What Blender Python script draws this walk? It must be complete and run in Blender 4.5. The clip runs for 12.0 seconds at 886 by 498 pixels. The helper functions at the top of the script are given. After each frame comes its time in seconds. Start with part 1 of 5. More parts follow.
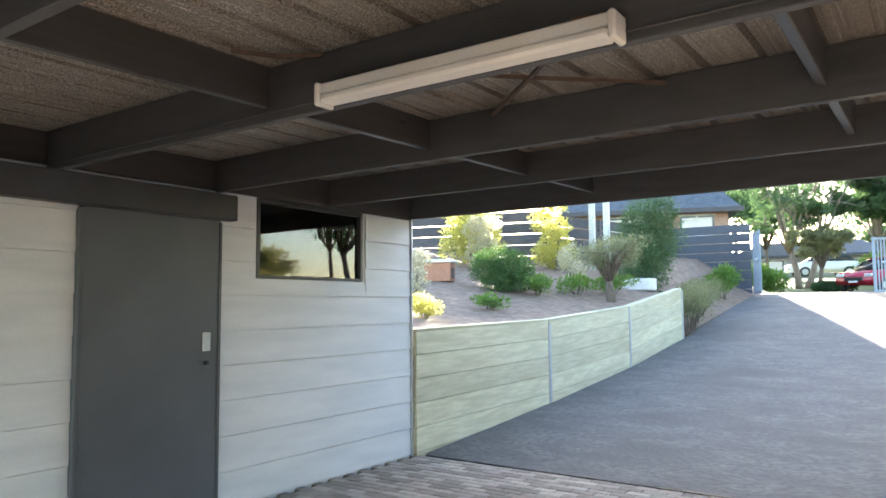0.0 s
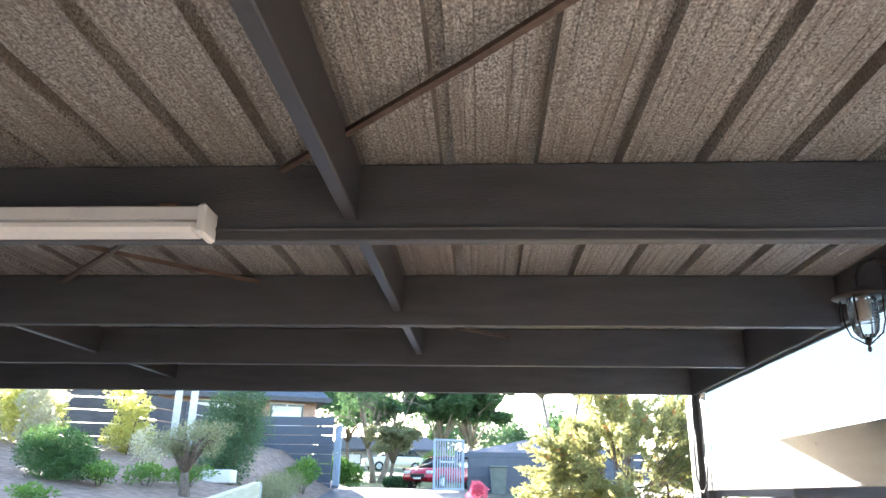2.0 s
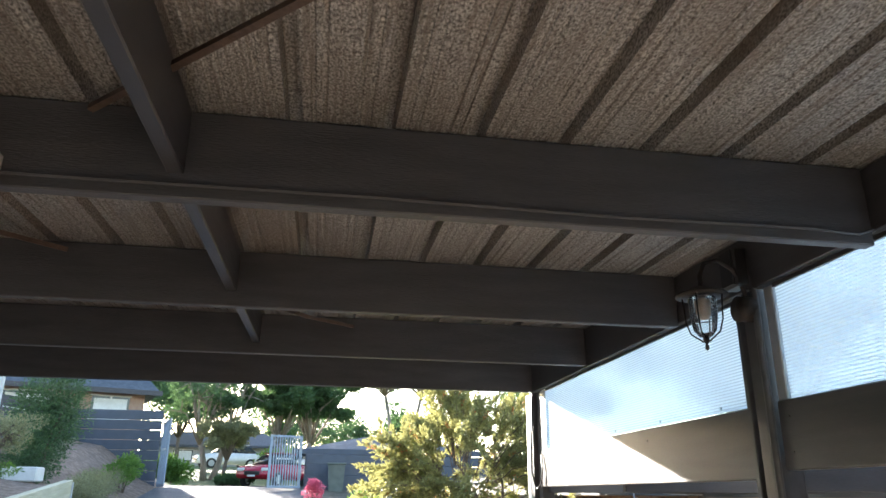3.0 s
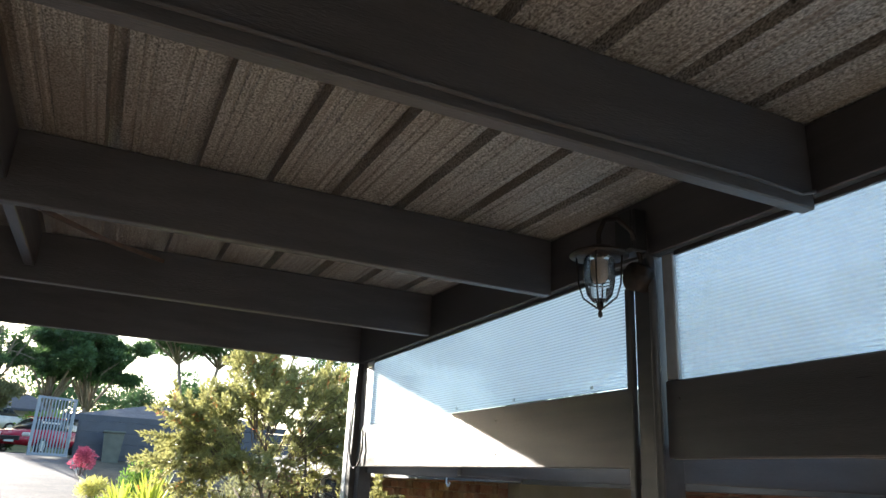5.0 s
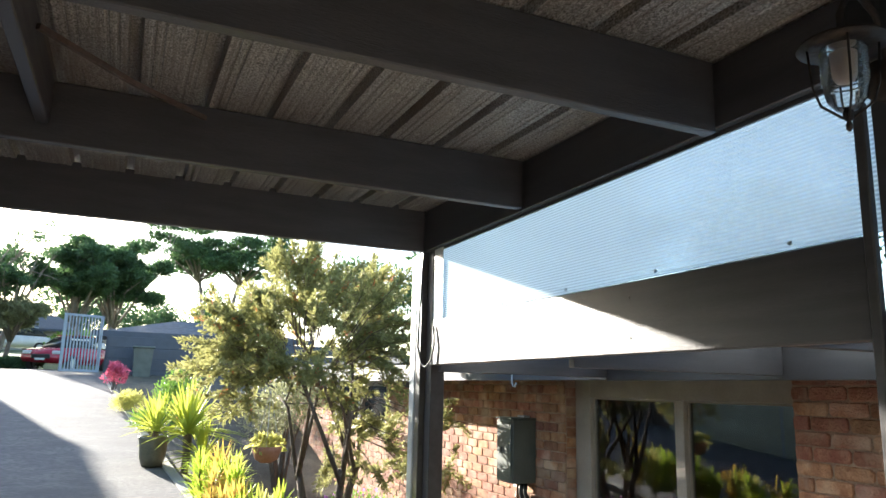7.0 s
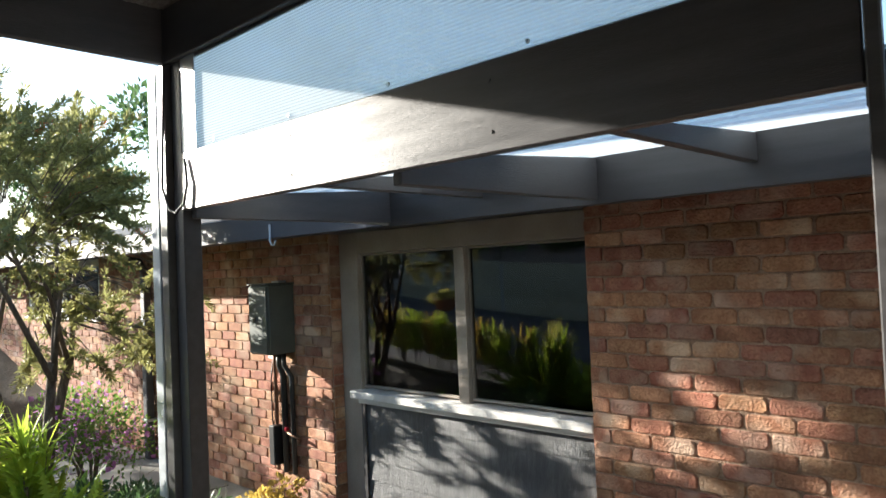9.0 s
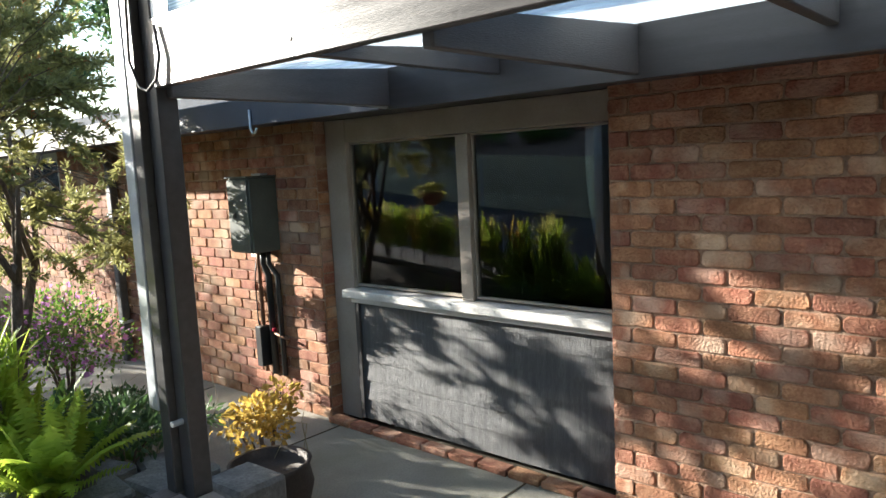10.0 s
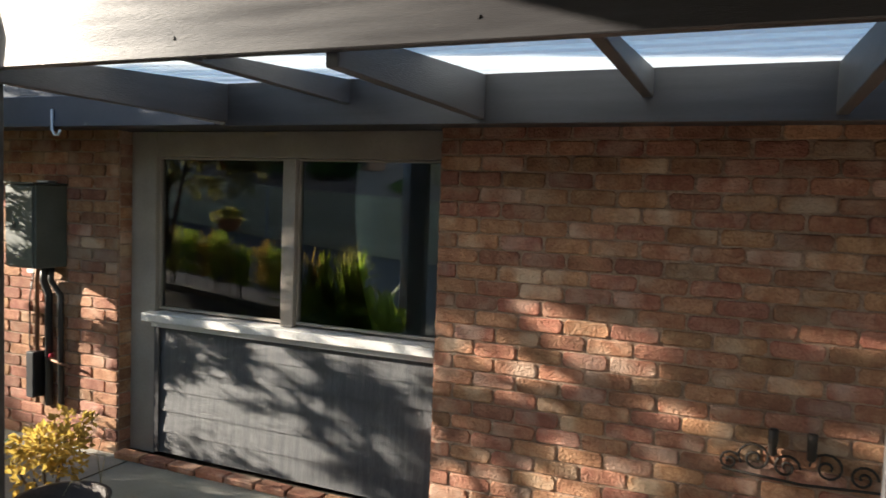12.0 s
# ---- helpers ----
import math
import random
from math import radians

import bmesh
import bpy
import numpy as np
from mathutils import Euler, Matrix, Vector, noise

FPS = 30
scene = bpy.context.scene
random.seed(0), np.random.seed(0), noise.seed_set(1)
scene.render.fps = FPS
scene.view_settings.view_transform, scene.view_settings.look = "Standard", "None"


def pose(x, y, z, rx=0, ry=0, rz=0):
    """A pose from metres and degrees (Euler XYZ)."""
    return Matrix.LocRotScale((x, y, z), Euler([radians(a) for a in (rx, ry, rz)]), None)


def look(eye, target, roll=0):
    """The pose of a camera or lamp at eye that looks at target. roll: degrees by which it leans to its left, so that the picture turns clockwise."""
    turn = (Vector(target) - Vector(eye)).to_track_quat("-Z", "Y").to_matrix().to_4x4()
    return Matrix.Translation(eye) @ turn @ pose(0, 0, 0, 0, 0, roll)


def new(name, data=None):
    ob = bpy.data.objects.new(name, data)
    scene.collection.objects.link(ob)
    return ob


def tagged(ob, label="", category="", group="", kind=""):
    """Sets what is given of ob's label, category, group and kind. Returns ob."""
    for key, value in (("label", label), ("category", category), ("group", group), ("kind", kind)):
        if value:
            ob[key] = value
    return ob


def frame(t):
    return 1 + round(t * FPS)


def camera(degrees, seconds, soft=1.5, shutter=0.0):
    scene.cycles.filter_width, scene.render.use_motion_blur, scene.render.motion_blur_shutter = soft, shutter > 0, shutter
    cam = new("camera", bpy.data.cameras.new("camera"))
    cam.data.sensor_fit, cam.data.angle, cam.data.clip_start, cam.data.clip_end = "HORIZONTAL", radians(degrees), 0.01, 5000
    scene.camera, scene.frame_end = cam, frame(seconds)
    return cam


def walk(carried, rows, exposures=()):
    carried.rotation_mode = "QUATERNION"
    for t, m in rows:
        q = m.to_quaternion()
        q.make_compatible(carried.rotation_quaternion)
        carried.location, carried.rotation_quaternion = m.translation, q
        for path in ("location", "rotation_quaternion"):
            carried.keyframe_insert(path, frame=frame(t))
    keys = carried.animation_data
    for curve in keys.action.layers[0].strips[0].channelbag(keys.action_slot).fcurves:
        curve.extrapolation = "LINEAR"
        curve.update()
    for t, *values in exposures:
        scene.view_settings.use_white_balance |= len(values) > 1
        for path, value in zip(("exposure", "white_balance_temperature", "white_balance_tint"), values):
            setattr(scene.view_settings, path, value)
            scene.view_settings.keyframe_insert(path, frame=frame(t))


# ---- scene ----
cam = camera(63.6, 12.0, shutter=0.09)
PATH = [
    (0, (0.061, 0.34, 1.55), (-1.076, 1.978, 1.707), -0.4),
    (0.5, (0.061, 0.38, 1.645), (-0.834, 2.113, 2.085), 1.1),
    (1, (0.075, 0.402, 1.679), (-0.614, 2.175, 2.297), 2.1),
    (1.5, (0.096, 0.454, 1.665), (-0.258, 2.314, 2.311), 1.3),
    (2, (0.087, 0.51, 1.667), (-0.023, 2.397, 2.32), 1.0),
    (2.5, (0.09, 0.592, 1.652), (0.216, 2.476, 2.311), 1.8),
    (3, (0.11, 0.739, 1.672), (0.41, 2.606, 2.323), 0.5),
    (3.5, (0.131, 0.885, 1.665), (0.56, 2.726, 2.317), 2.4),
    (3.7, (0.122, 0.947, 1.667), (0.636, 2.767, 2.315), 2.9),
    (5.3, (0.096, 1.489, 1.658), (0.891, 3.217, 2.277), 2.8),
    (5.5, (0.134, 1.588, 1.673), (0.877, 3.345, 2.272), 2.4),
    (6, (0.145, 1.745, 1.633), (0.797, 3.567, 2.139), 2.7),
    (6.5, (0.086, 1.963, 1.617), (0.764, 3.788, 2.076), 3.7),
    (7, (0.04, 2.161, 1.588), (0.831, 3.957, 1.975), 1.4),
    (7.2, (0.057, 2.231, 1.564), (0.929, 4.001, 1.893), 1.2),
    (8.8, (0.169, 2.934, 1.430), (1.584, 4.338, 1.595), -1.6),
    (9, (0.173, 3.018, 1.404), (1.620, 4.398, 1.462), -2.4),
    (9.5, (0.261, 3.231, 1.361), (1.730, 4.576, 1.181), -2.3),
    (10, (0.308, 3.432, 1.378), (1.796, 4.748, 1.140), -2.8),
    (10.5, (0.301, 3.645, 1.371), (1.792, 4.942, 1.058), -2.9),
    (11, (0.232, 3.727, 1.379), (1.738, 5.029, 1.187), -2.9),
    (11.5, (0.158, 3.726, 1.377), (1.758, 4.918, 1.246), 0.1),
    (12, (0.031, 3.663, 1.323), (1.870, 4.439, 1.191), 2.1),
]
walk(cam, [(t, look(eye, target, roll)) for t, eye, target, roll in PATH], exposures=[(0, 3.58, 6550, 10), (0.5, 3.6, 6300, 11), (1.0, 4.15, 6150, 14), (2.0, 3.8, 5950, 13), (2.5, 3.35, 6200, 12), (3.5, 2.6, 6300, 11), (5.5, 2.35, 6200, 10), (6.0, 2.4, 6150, 10), (7.0, 2.5, 6150, 9), (9.0, 2.0, 6100, 8), (9.5, 2.08, 6150, 8), (10.5, 2.15, 5950, 7), (11.0, 2.2, 5900, 6), (12, 1.88, 6500, 10)])

# ---- world and sun ----
SUN_EL, SUN_AZ = radians(15.4), radians(20.0)
world = bpy.data.worlds.new("sky")
scene.world = world
world.use_nodes = True
wn = world.node_tree.nodes
sky = wn.new("ShaderNodeTexSky")
sky.sky_type = "NISHITA"
sky.sun_disc = False
sky.sun_elevation, sky.sun_rotation = SUN_EL, -SUN_AZ
wn["Background"].inputs["Strength"].default_value = 0.105
world.node_tree.links.new(sky.outputs["Color"], wn["Background"].inputs["Color"])
sun_dir = Vector((-math.sin(SUN_AZ) * math.cos(SUN_EL), math.cos(SUN_AZ) * math.cos(SUN_EL), math.sin(SUN_EL)))
sun = new("sun", bpy.data.lights.new("sun", "SUN"))
sun.data.energy, sun.data.angle, sun.data.color = 5.0, radians(0.6), (1.0, 0.9, 0.76)
sun.matrix_world = look(sun_dir * 40, (0, 0, 0))


# ---- materials ----
def shader(name):
    m = bpy.data.materials.new(name)
    m.use_nodes = True
    return m, m.node_tree.nodes, m.node_tree.links, m.node_tree.nodes["Principled BSDF"]


def ramp(n, l, src, stops):
    r = n.new("ShaderNodeValToRGB")
    while len(r.color_ramp.elements) < len(stops):
        r.color_ramp.elements.new(0.5)
    for e, (p, c) in zip(r.color_ramp.elements, stops):
        e.position, e.color = p, (*c, 1)
    l.new(src, r.inputs["Fac"])
    return r.outputs["Color"]


def mixed(n, l, fac, a, b, kind="MIX"):
    x = n.new("ShaderNodeMix")
    x.data_type, x.blend_type = "RGBA", kind
    for sock, v in ((x.inputs["Factor"], fac), (x.inputs["A"], a), (x.inputs["B"], b)):
        if isinstance(v, (int, float)):
            sock.default_value = v
        elif isinstance(v, tuple):
            sock.default_value = (*v, 1)
        else:
            l.new(v, sock)
    return x.outputs["Result"]


def surface(name, a, b, rough=0.7, scale=6.0, bump=0.2, fine=60.0, stretch=(1, 1, 1), metal=0.0, stain=None, vary="", sheen=0.5, spread=0.4):
    """Two colours by coarse noise, fine grain over it, bump; vary: object or island."""
    m, n, l, p = shader(name)
    tc = n.new("ShaderNodeTexCoord")
    mp = n.new("ShaderNodeMapping")
    mp.inputs["Scale"].default_value = stretch
    l.new(tc.outputs["Object"], mp.inputs["Vector"])
    n1, n2 = n.new("ShaderNodeTexNoise"), n.new("ShaderNodeTexNoise")
    n1.inputs["Scale"].default_value, n1.inputs["Detail"].default_value = scale, 5
    n2.inputs["Scale"].default_value, n2.inputs["Detail"].default_value = fine, 4
    vec = mp.outputs["Vector"]
    if vary == "object":
        oi = n.new("ShaderNodeObjectInfo")
        add = n.new("ShaderNodeVectorMath")
        add.operation = "ADD"
        l.new(vec, add.inputs[0])
        sc = n.new("ShaderNodeVectorMath")
        sc.operation = "SCALE"
        sc.inputs[0].default_value, sc.inputs["Scale"].default_value = (37, 17, 29), 1
        l.new(oi.outputs["Random"], sc.inputs["Scale"])
        l.new(sc.outputs[0], add.inputs[1])
        vec = add.outputs[0]
    for x in (n1, n2):
        l.new(vec, x.inputs["Vector"])
    col = ramp(n, l, n1.outputs["Fac"], [(0.35, a), (0.65, b)])
    dark = tuple(c * 0.7 for c in a)
    col = mixed(n, l, ramp(n, l, n2.outputs["Fac"], [(0.35, (sheen,) * 3), (0.6, (0, 0, 0))]), col, dark)
    if stain:
        n3 = n.new("ShaderNodeTexNoise")
        n3.inputs["Scale"].default_value, n3.inputs["Detail"].default_value = scale * 0.3, 6
        l.new(vec, n3.inputs["Vector"])
        col = mixed(n, l, ramp(n, l, n3.outputs["Fac"], [(0.5, (0, 0, 0)), (0.68, (0.8,) * 3)]), col, stain)
    if vary:
        rnd = n.new("ShaderNodeObjectInfo").outputs["Random"] if vary == "object" else n.new("ShaderNodeNewGeometry").outputs["Random Per Island"]
        hs = n.new("ShaderNodeHueSaturation")
        mr = n.new("ShaderNodeMapRange")
        mr.inputs["To Min"].default_value, mr.inputs["To Max"].default_value = 1 - spread, 1 + spread
        l.new(rnd, mr.inputs["Value"])
        l.new(mr.outputs["Result"], hs.inputs["Value"])
        if spread > 0.3:
            far, hue = n.new("ShaderNodeMath"), n.new("ShaderNodeMapRange")
            far.operation = "PINGPONG"
            far.inputs[1].default_value = 0.137
            l.new(rnd, far.inputs[0])
            hue.inputs["From Max"].default_value, hue.inputs["To Min"].default_value, hue.inputs["To Max"].default_value = 0.137, 0.491, 0.519
            l.new(far.outputs[0], hue.inputs["Value"])
            l.new(hue.outputs["Result"], hs.inputs["Hue"])
        l.new(col, hs.inputs["Color"])
        col = hs.outputs["Color"]
    l.new(col, p.inputs["Base Color"])
    rr = n.new("ShaderNodeMapRange")
    rr.inputs["To Min"].default_value, rr.inputs["To Max"].default_value = max(0.03, rough - 0.12), min(1, rough + 0.12)
    l.new(n1.outputs["Fac"], rr.inputs["Value"])
    l.new(rr.outputs["Result"], p.inputs["Roughness"])
    p.inputs["Metallic"].default_value = metal
    if bump:
        bp = n.new("ShaderNodeBump")
        bp.inputs["Strength"].default_value, bp.inputs["Distance"].default_value = bump, 0.01
        l.new(n2.outputs["Fac"], bp.inputs["Height"])
        l.new(bp.outputs["Normal"], p.inputs["Normal"])
    return m


def leafy(name, a, b, glow=0.35, rough=0.5):
    """Leaf: colour by island, some light through."""
    m, n, l, p = shader(name)
    rnd = n.new("ShaderNodeNewGeometry").outputs["Random Per Island"]
    col = ramp(n, l, rnd, [(0.0, a), (1.0, b)])
    l.new(col, p.inputs["Base Color"])
    p.inputs["Roughness"].default_value = rough
    tr = n.new("ShaderNodeBsdfTranslucent")
    l.new(mixed(n, l, 0.5, col, tuple(min(1, c * 2.2) for c in b)), tr.inputs["Color"])
    mx = n.new("ShaderNodeMixShader")
    mx.inputs["Fac"].default_value = glow
    l.new(p.outputs[0], mx.inputs[1])
    l.new(tr.outputs[0], mx.inputs[2])
    l.new(mx.outputs[0], n["Material Output"].inputs["Surface"])
    return m


def glassy(name, tint=(0.9, 0.95, 0.93), ior=1.5, milky=0.0):
    m, n, l, p = shader(name)
    t, g, f, mx = n.new("ShaderNodeBsdfTransparent"), n.new("ShaderNodeBsdfGlossy"), n.new("ShaderNodeFresnel"), n.new("ShaderNodeMixShader")
    t.inputs["Color"].default_value = (*tint, 1)
    g.inputs["Roughness"].default_value = 0.0
    f.inputs["IOR"].default_value = ior
    l.new(f.outputs[0], mx.inputs["Fac"])
    l.new(t.outputs[0], mx.inputs[1])
    l.new(g.outputs[0], mx.inputs[2])
    last = mx
    if milky:
        d, last = n.new("ShaderNodeBsdfTranslucent"), n.new("ShaderNodeMixShader")
        d.inputs["Color"].default_value = (0.9, 0.92, 0.92, 1)
        last.inputs["Fac"].default_value = milky
        l.new(mx.outputs[0], last.inputs[1])
        l.new(d.outputs[0], last.inputs[2])
    l.new(last.outputs[0], n["Material Output"].inputs["Surface"])
    return m


def polycarbonate(name):
    """Fluted translucent sheet: clear channels, milky webs, weathered film."""
    m, n, l, p = shader(name)
    tc, sep, w = n.new("ShaderNodeTexCoord"), n.new("ShaderNodeSeparateXYZ"), n.new("ShaderNodeMath")
    l.new(tc.outputs["Object"], sep.inputs[0])
    w.operation = "MULTIPLY"
    w.inputs[1].default_value = 2 * math.pi / 0.0125
    l.new(sep.outputs["Z"], w.inputs[0])
    s = n.new("ShaderNodeMath")
    s.operation = "SINE"
    l.new(w.outputs[0], s.inputs[0])
    no = n.new("ShaderNodeTexNoise")
    no.inputs["Scale"].default_value = 3.0
    l.new(tc.outputs["Object"], no.inputs["Vector"])
    fac = n.new("ShaderNodeMapRange")
    fac.inputs["From Min"].default_value, fac.inputs["To Min"].default_value, fac.inputs["To Max"].default_value = -1, 0.56, 0.93
    l.new(s.outputs[0], fac.inputs["Value"])
    t, d, r, mx, m2 = n.new("ShaderNodeBsdfTransparent"), n.new("ShaderNodeBsdfTranslucent"), n.new("ShaderNodeBsdfDiffuse"), n.new("ShaderNodeMixShader"), n.new("ShaderNodeMixShader")
    t.inputs["Color"].default_value = (0.86, 0.93, 0.95, 1)
    d.inputs["Color"].default_value = r.inputs["Color"].default_value = (0.92, 0.95, 0.96, 1)
    m2.inputs["Fac"].default_value = 0.25
    l.new(d.outputs[0], m2.inputs[1])
    l.new(r.outputs[0], m2.inputs[2])
    l.new(fac.outputs["Result"], mx.inputs["Fac"])
    l.new(t.outputs[0], mx.inputs[1])
    l.new(m2.outputs[0], mx.inputs[2])
    l.new(mx.outputs[0], n["Material Output"].inputs["Surface"])
    return m


def deck_metal(name):
    """Weathered galvanised steel: pebbled zinc, long dirt streaks, blotches of rust dust."""
    m, n, l, p = shader(name)
    tc = n.new("ShaderNodeTexCoord")

    def noisy(scale, stretch, detail=4):
        mp, t = n.new("ShaderNodeMapping"), n.new("ShaderNodeTexNoise")
        mp.inputs["Scale"].default_value = stretch
        t.inputs["Scale"].default_value, t.inputs["Detail"].default_value = scale, detail
        l.new(tc.outputs["Object"], mp.inputs["Vector"])
        l.new(mp.outputs["Vector"], t.inputs["Vector"])
        return t.outputs["Fac"]

    grain, streak, blot = noisy(165, (1, 0.6, 1), 3), noisy(6, (16, 0.35, 1), 4), noisy(1.6, (1.3, 0.8, 1), 6)
    col = ramp(n, l, grain, [(0.32, (0.1, 0.088, 0.076)), (0.48, (0.32, 0.3, 0.27)), (0.66, (0.62, 0.585, 0.535))])
    col = mixed(n, l, ramp(n, l, streak, [(0.4, (0.6,) * 3), (0.52, (0, 0, 0))]), col, (0.2, 0.165, 0.13))
    col = mixed(n, l, ramp(n, l, blot, [(0.52, (0, 0, 0)), (0.72, (0.5,) * 3)]), col, (0.2, 0.15, 0.11))
    l.new(col, p.inputs["Base Color"])
    rr = n.new("ShaderNodeMapRange")
    rr.inputs["To Min"].default_value, rr.inputs["To Max"].default_value = 0.25, 0.55
    l.new(streak, rr.inputs["Value"])
    l.new(rr.outputs["Result"], p.inputs["Roughness"])
    p.inputs["Metallic"].default_value = 0.4
    bp = n.new("ShaderNodeBump")
    bp.inputs["Strength"].default_value, bp.inputs["Distance"].default_value = 0.8, 0.008
    l.new(grain, bp.inputs["Height"])
    l.new(bp.outputs["Normal"], p.inputs["Normal"])
    return m


PAINT_DARK = surface("charcoal_paint", (0.062, 0.06, 0.062), (0.085, 0.082, 0.085), 0.5, 3, 0.25, 40, (1, 6, 6), sheen=0.25)
PAINT_DARK_Y = surface("charcoal_paint_long", (0.046, 0.044, 0.046), (0.066, 0.064, 0.066), 0.33, 3, 0.15, 60, (8, 0.6, 8), sheen=0.3)
DECK = deck_metal("dirty_galvanised_deck")
BOARD_WHITE = surface("white_weatherboard", (0.62, 0.64, 0.67), (0.72, 0.73, 0.75), 0.55, 2, 0.15, 50, (4, 0.6, 4), sheen=0.15)
DOOR_GREY = surface("slate_grey_paint", (0.075, 0.085, 0.1), (0.095, 0.105, 0.12), 0.45, 2, 0.1, 60, sheen=0.15)
LINTEL = surface("dark_metal_cover", (0.035, 0.036, 0.04), (0.05, 0.05, 0.055), 0.4, 3, 0.1, sheen=0.2)
WHITE_PLASTIC = surface("aged_white_enamel", (0.78, 0.74, 0.69), (0.84, 0.8, 0.75), 0.35, 4, 0.05, sheen=0.1)
SLEEPER = surface("treated_pine_sleeper", (0.55, 0.51, 0.35), (0.7, 0.66, 0.48), 0.8, 4, 0.4, 40, (6, 0.7, 6), stain=(0.48, 0.44, 0.29), vary="object", sheen=0.3, spread=0.12)
STEEL = surface("galvanised_steel", (0.42, 0.45, 0.48), (0.52, 0.55, 0.58), 0.45, 12, 0.05, metal=0.5, sheen=0.15)
ASPHALT = surface("worn_driveway", (0.095, 0.093, 0.095), (0.16, 0.152, 0.148), 0.9, 2.0, 1.0, 16, (1, 1.8, 1), stain=(0.07, 0.069, 0.068), sheen=0.85)
PAVER = surface("clay_paver", (0.28, 0.23, 0.2), (0.36, 0.3, 0.26), 0.85, 9, 0.5, 90, vary="object", sheen=0.4)
PAVER_JOIN = surface("clay_paver_rest", (0.28, 0.23, 0.2), (0.36, 0.3, 0.26), 0.85, 9, 0.5, 90, vary="island", sheen=0.4)
SAND = surface("joint_sand", (0.16, 0.14, 0.12), (0.22, 0.2, 0.17), 0.95, 8, 0.5)
CONCRETE = surface("weathered_concrete", (0.24, 0.235, 0.205), (0.36, 0.345, 0.295), 0.88, 2.5, 0.4, 80, stain=(0.24, 0.25, 0.19), sheen=0.35)
BRICK = surface("red_clay_brick", (0.29, 0.112, 0.066), (0.43, 0.212, 0.13), 0.9, 13, 1.0, 75, stain=(0.5, 0.35, 0.26), vary="object", sheen=0.55, spread=0.31)
BRICK_JOIN = surface("red_clay_brick_rest", (0.29, 0.112, 0.066), (0.43, 0.212, 0.13), 0.9, 13, 1.0, 75, stain=(0.5, 0.35, 0.26), vary="island", sheen=0.55, spread=0.31)
MORTAR = surface("old_mortar", (0.3, 0.19, 0.13), (0.44, 0.31, 0.22), 0.95, 9, 1.0, 70, sheen=0.6)
BOARD_DARK = surface("charcoal_weatherboard", (0.065, 0.067, 0.072), (0.11, 0.112, 0.116), 0.55, 3, 0.7, 22, (10, 10, 0.7), sheen=0.5)
FRAME_TAN = surface("greige_window_paint", (0.28, 0.235, 0.195), (0.35, 0.3, 0.25), 0.5, 4, 0.1, sheen=0.2)
SILL_WHITE = surface("weathered_white_sill", (0.6, 0.58, 0.55), (0.7, 0.69, 0.66), 0.6, 5, 0.2, sheen=0.25)
MULCH = surface("bark_mulch", (0.17, 0.115, 0.085), (0.32, 0.23, 0.17), 0.95, 7, 1.0, 45)
SOIL = surface("garden_soil", (0.07, 0.06, 0.04), (0.13, 0.11, 0.075), 0.95, 2.5, 1.0, 25)
STONE = surface("grey_coping_stone", (0.17, 0.16, 0.15), (0.28, 0.27, 0.25), 0.9, 8, 0.7, 60)
FENCE_DARK = surface("dark_fence_boards", (0.05, 0.048, 0.055), (0.085, 0.08, 0.085), 0.7, 3, 0.3, 40, (1, 5, 5), vary="object")
FENCE_BLUE = surface("blue_grey_steel_fence", (0.035, 0.045, 0.068), (0.05, 0.062, 0.09), 0.5, 3, 0.1, sheen=0.2)
GATE_METAL = surface("pale_gate_steel", (0.2, 0.25, 0.31), (0.26, 0.31, 0.37), 0.45, 5, 0.05, sheen=0.1)
BARK = surface("rough_bark", (0.1, 0.075, 0.055), (0.2, 0.155, 0.12), 0.95, 9, 1.0, 40, (4, 4, 1))
BARK_PALE = surface("grey_bark", (0.2, 0.17, 0.14), (0.32, 0.28, 0.24), 0.95, 5, 1.0, 30, (3, 3, 0.6))
METER = surface("grey_green_meter_box", (0.07, 0.085, 0.075), (0.1, 0.115, 0.105), 0.5, 5, 0.1, sheen=0.2)
BULB = surface("warm_lamp_enamel", (0.5, 0.4, 0.33), (0.6, 0.49, 0.41), 0.4, 8, 0.05, sheen=0.1)
BLACK = surface("black_plastic", (0.015, 0.015, 0.016), (0.025, 0.025, 0.026), 0.45, 8, 0.05, sheen=0.2)
IRON = surface("dark_wrought_iron", (0.03, 0.026, 0.024), (0.06, 0.045, 0.035), 0.6, 20, 0.3, metal=0.6)
COPPER = surface("rusty_pipe", (0.2, 0.1, 0.06), (0.3, 0.16, 0.1), 0.6, 20, 0.2, metal=0.4)
DARK_POT = surface("dark_brown_glaze", (0.04, 0.03, 0.025), (0.07, 0.05, 0.04), 0.6, 8, 0.3)
STRAP = surface("rusty_strap", (0.09, 0.06, 0.045), (0.15, 0.105, 0.08), 0.6, 20, 0.2, metal=0.3)
TERRACOTTA = surface("terracotta", (0.36, 0.17, 0.1), (0.44, 0.22, 0.14), 0.85, 8, 0.3)
GLAZED = surface("olive_glazed_pot", (0.13, 0.12, 0.075), (0.2, 0.18, 0.11), 0.4, 6, 0.1)
CAR_RED = surface("red_car_paint", (0.33, 0.01, 0.03), (0.36, 0.015, 0.035), 0.25, 3, 0, sheen=0.0)
CAR_WHITE = surface("white_car_paint", (0.75, 0.76, 0.78), (0.8, 0.8, 0.82), 0.25, 3, 0, sheen=0.0)
TYRE = surface("tyre_rubber", (0.02, 0.02, 0.02), (0.03, 0.03, 0.03), 0.8, 8, 0.2)
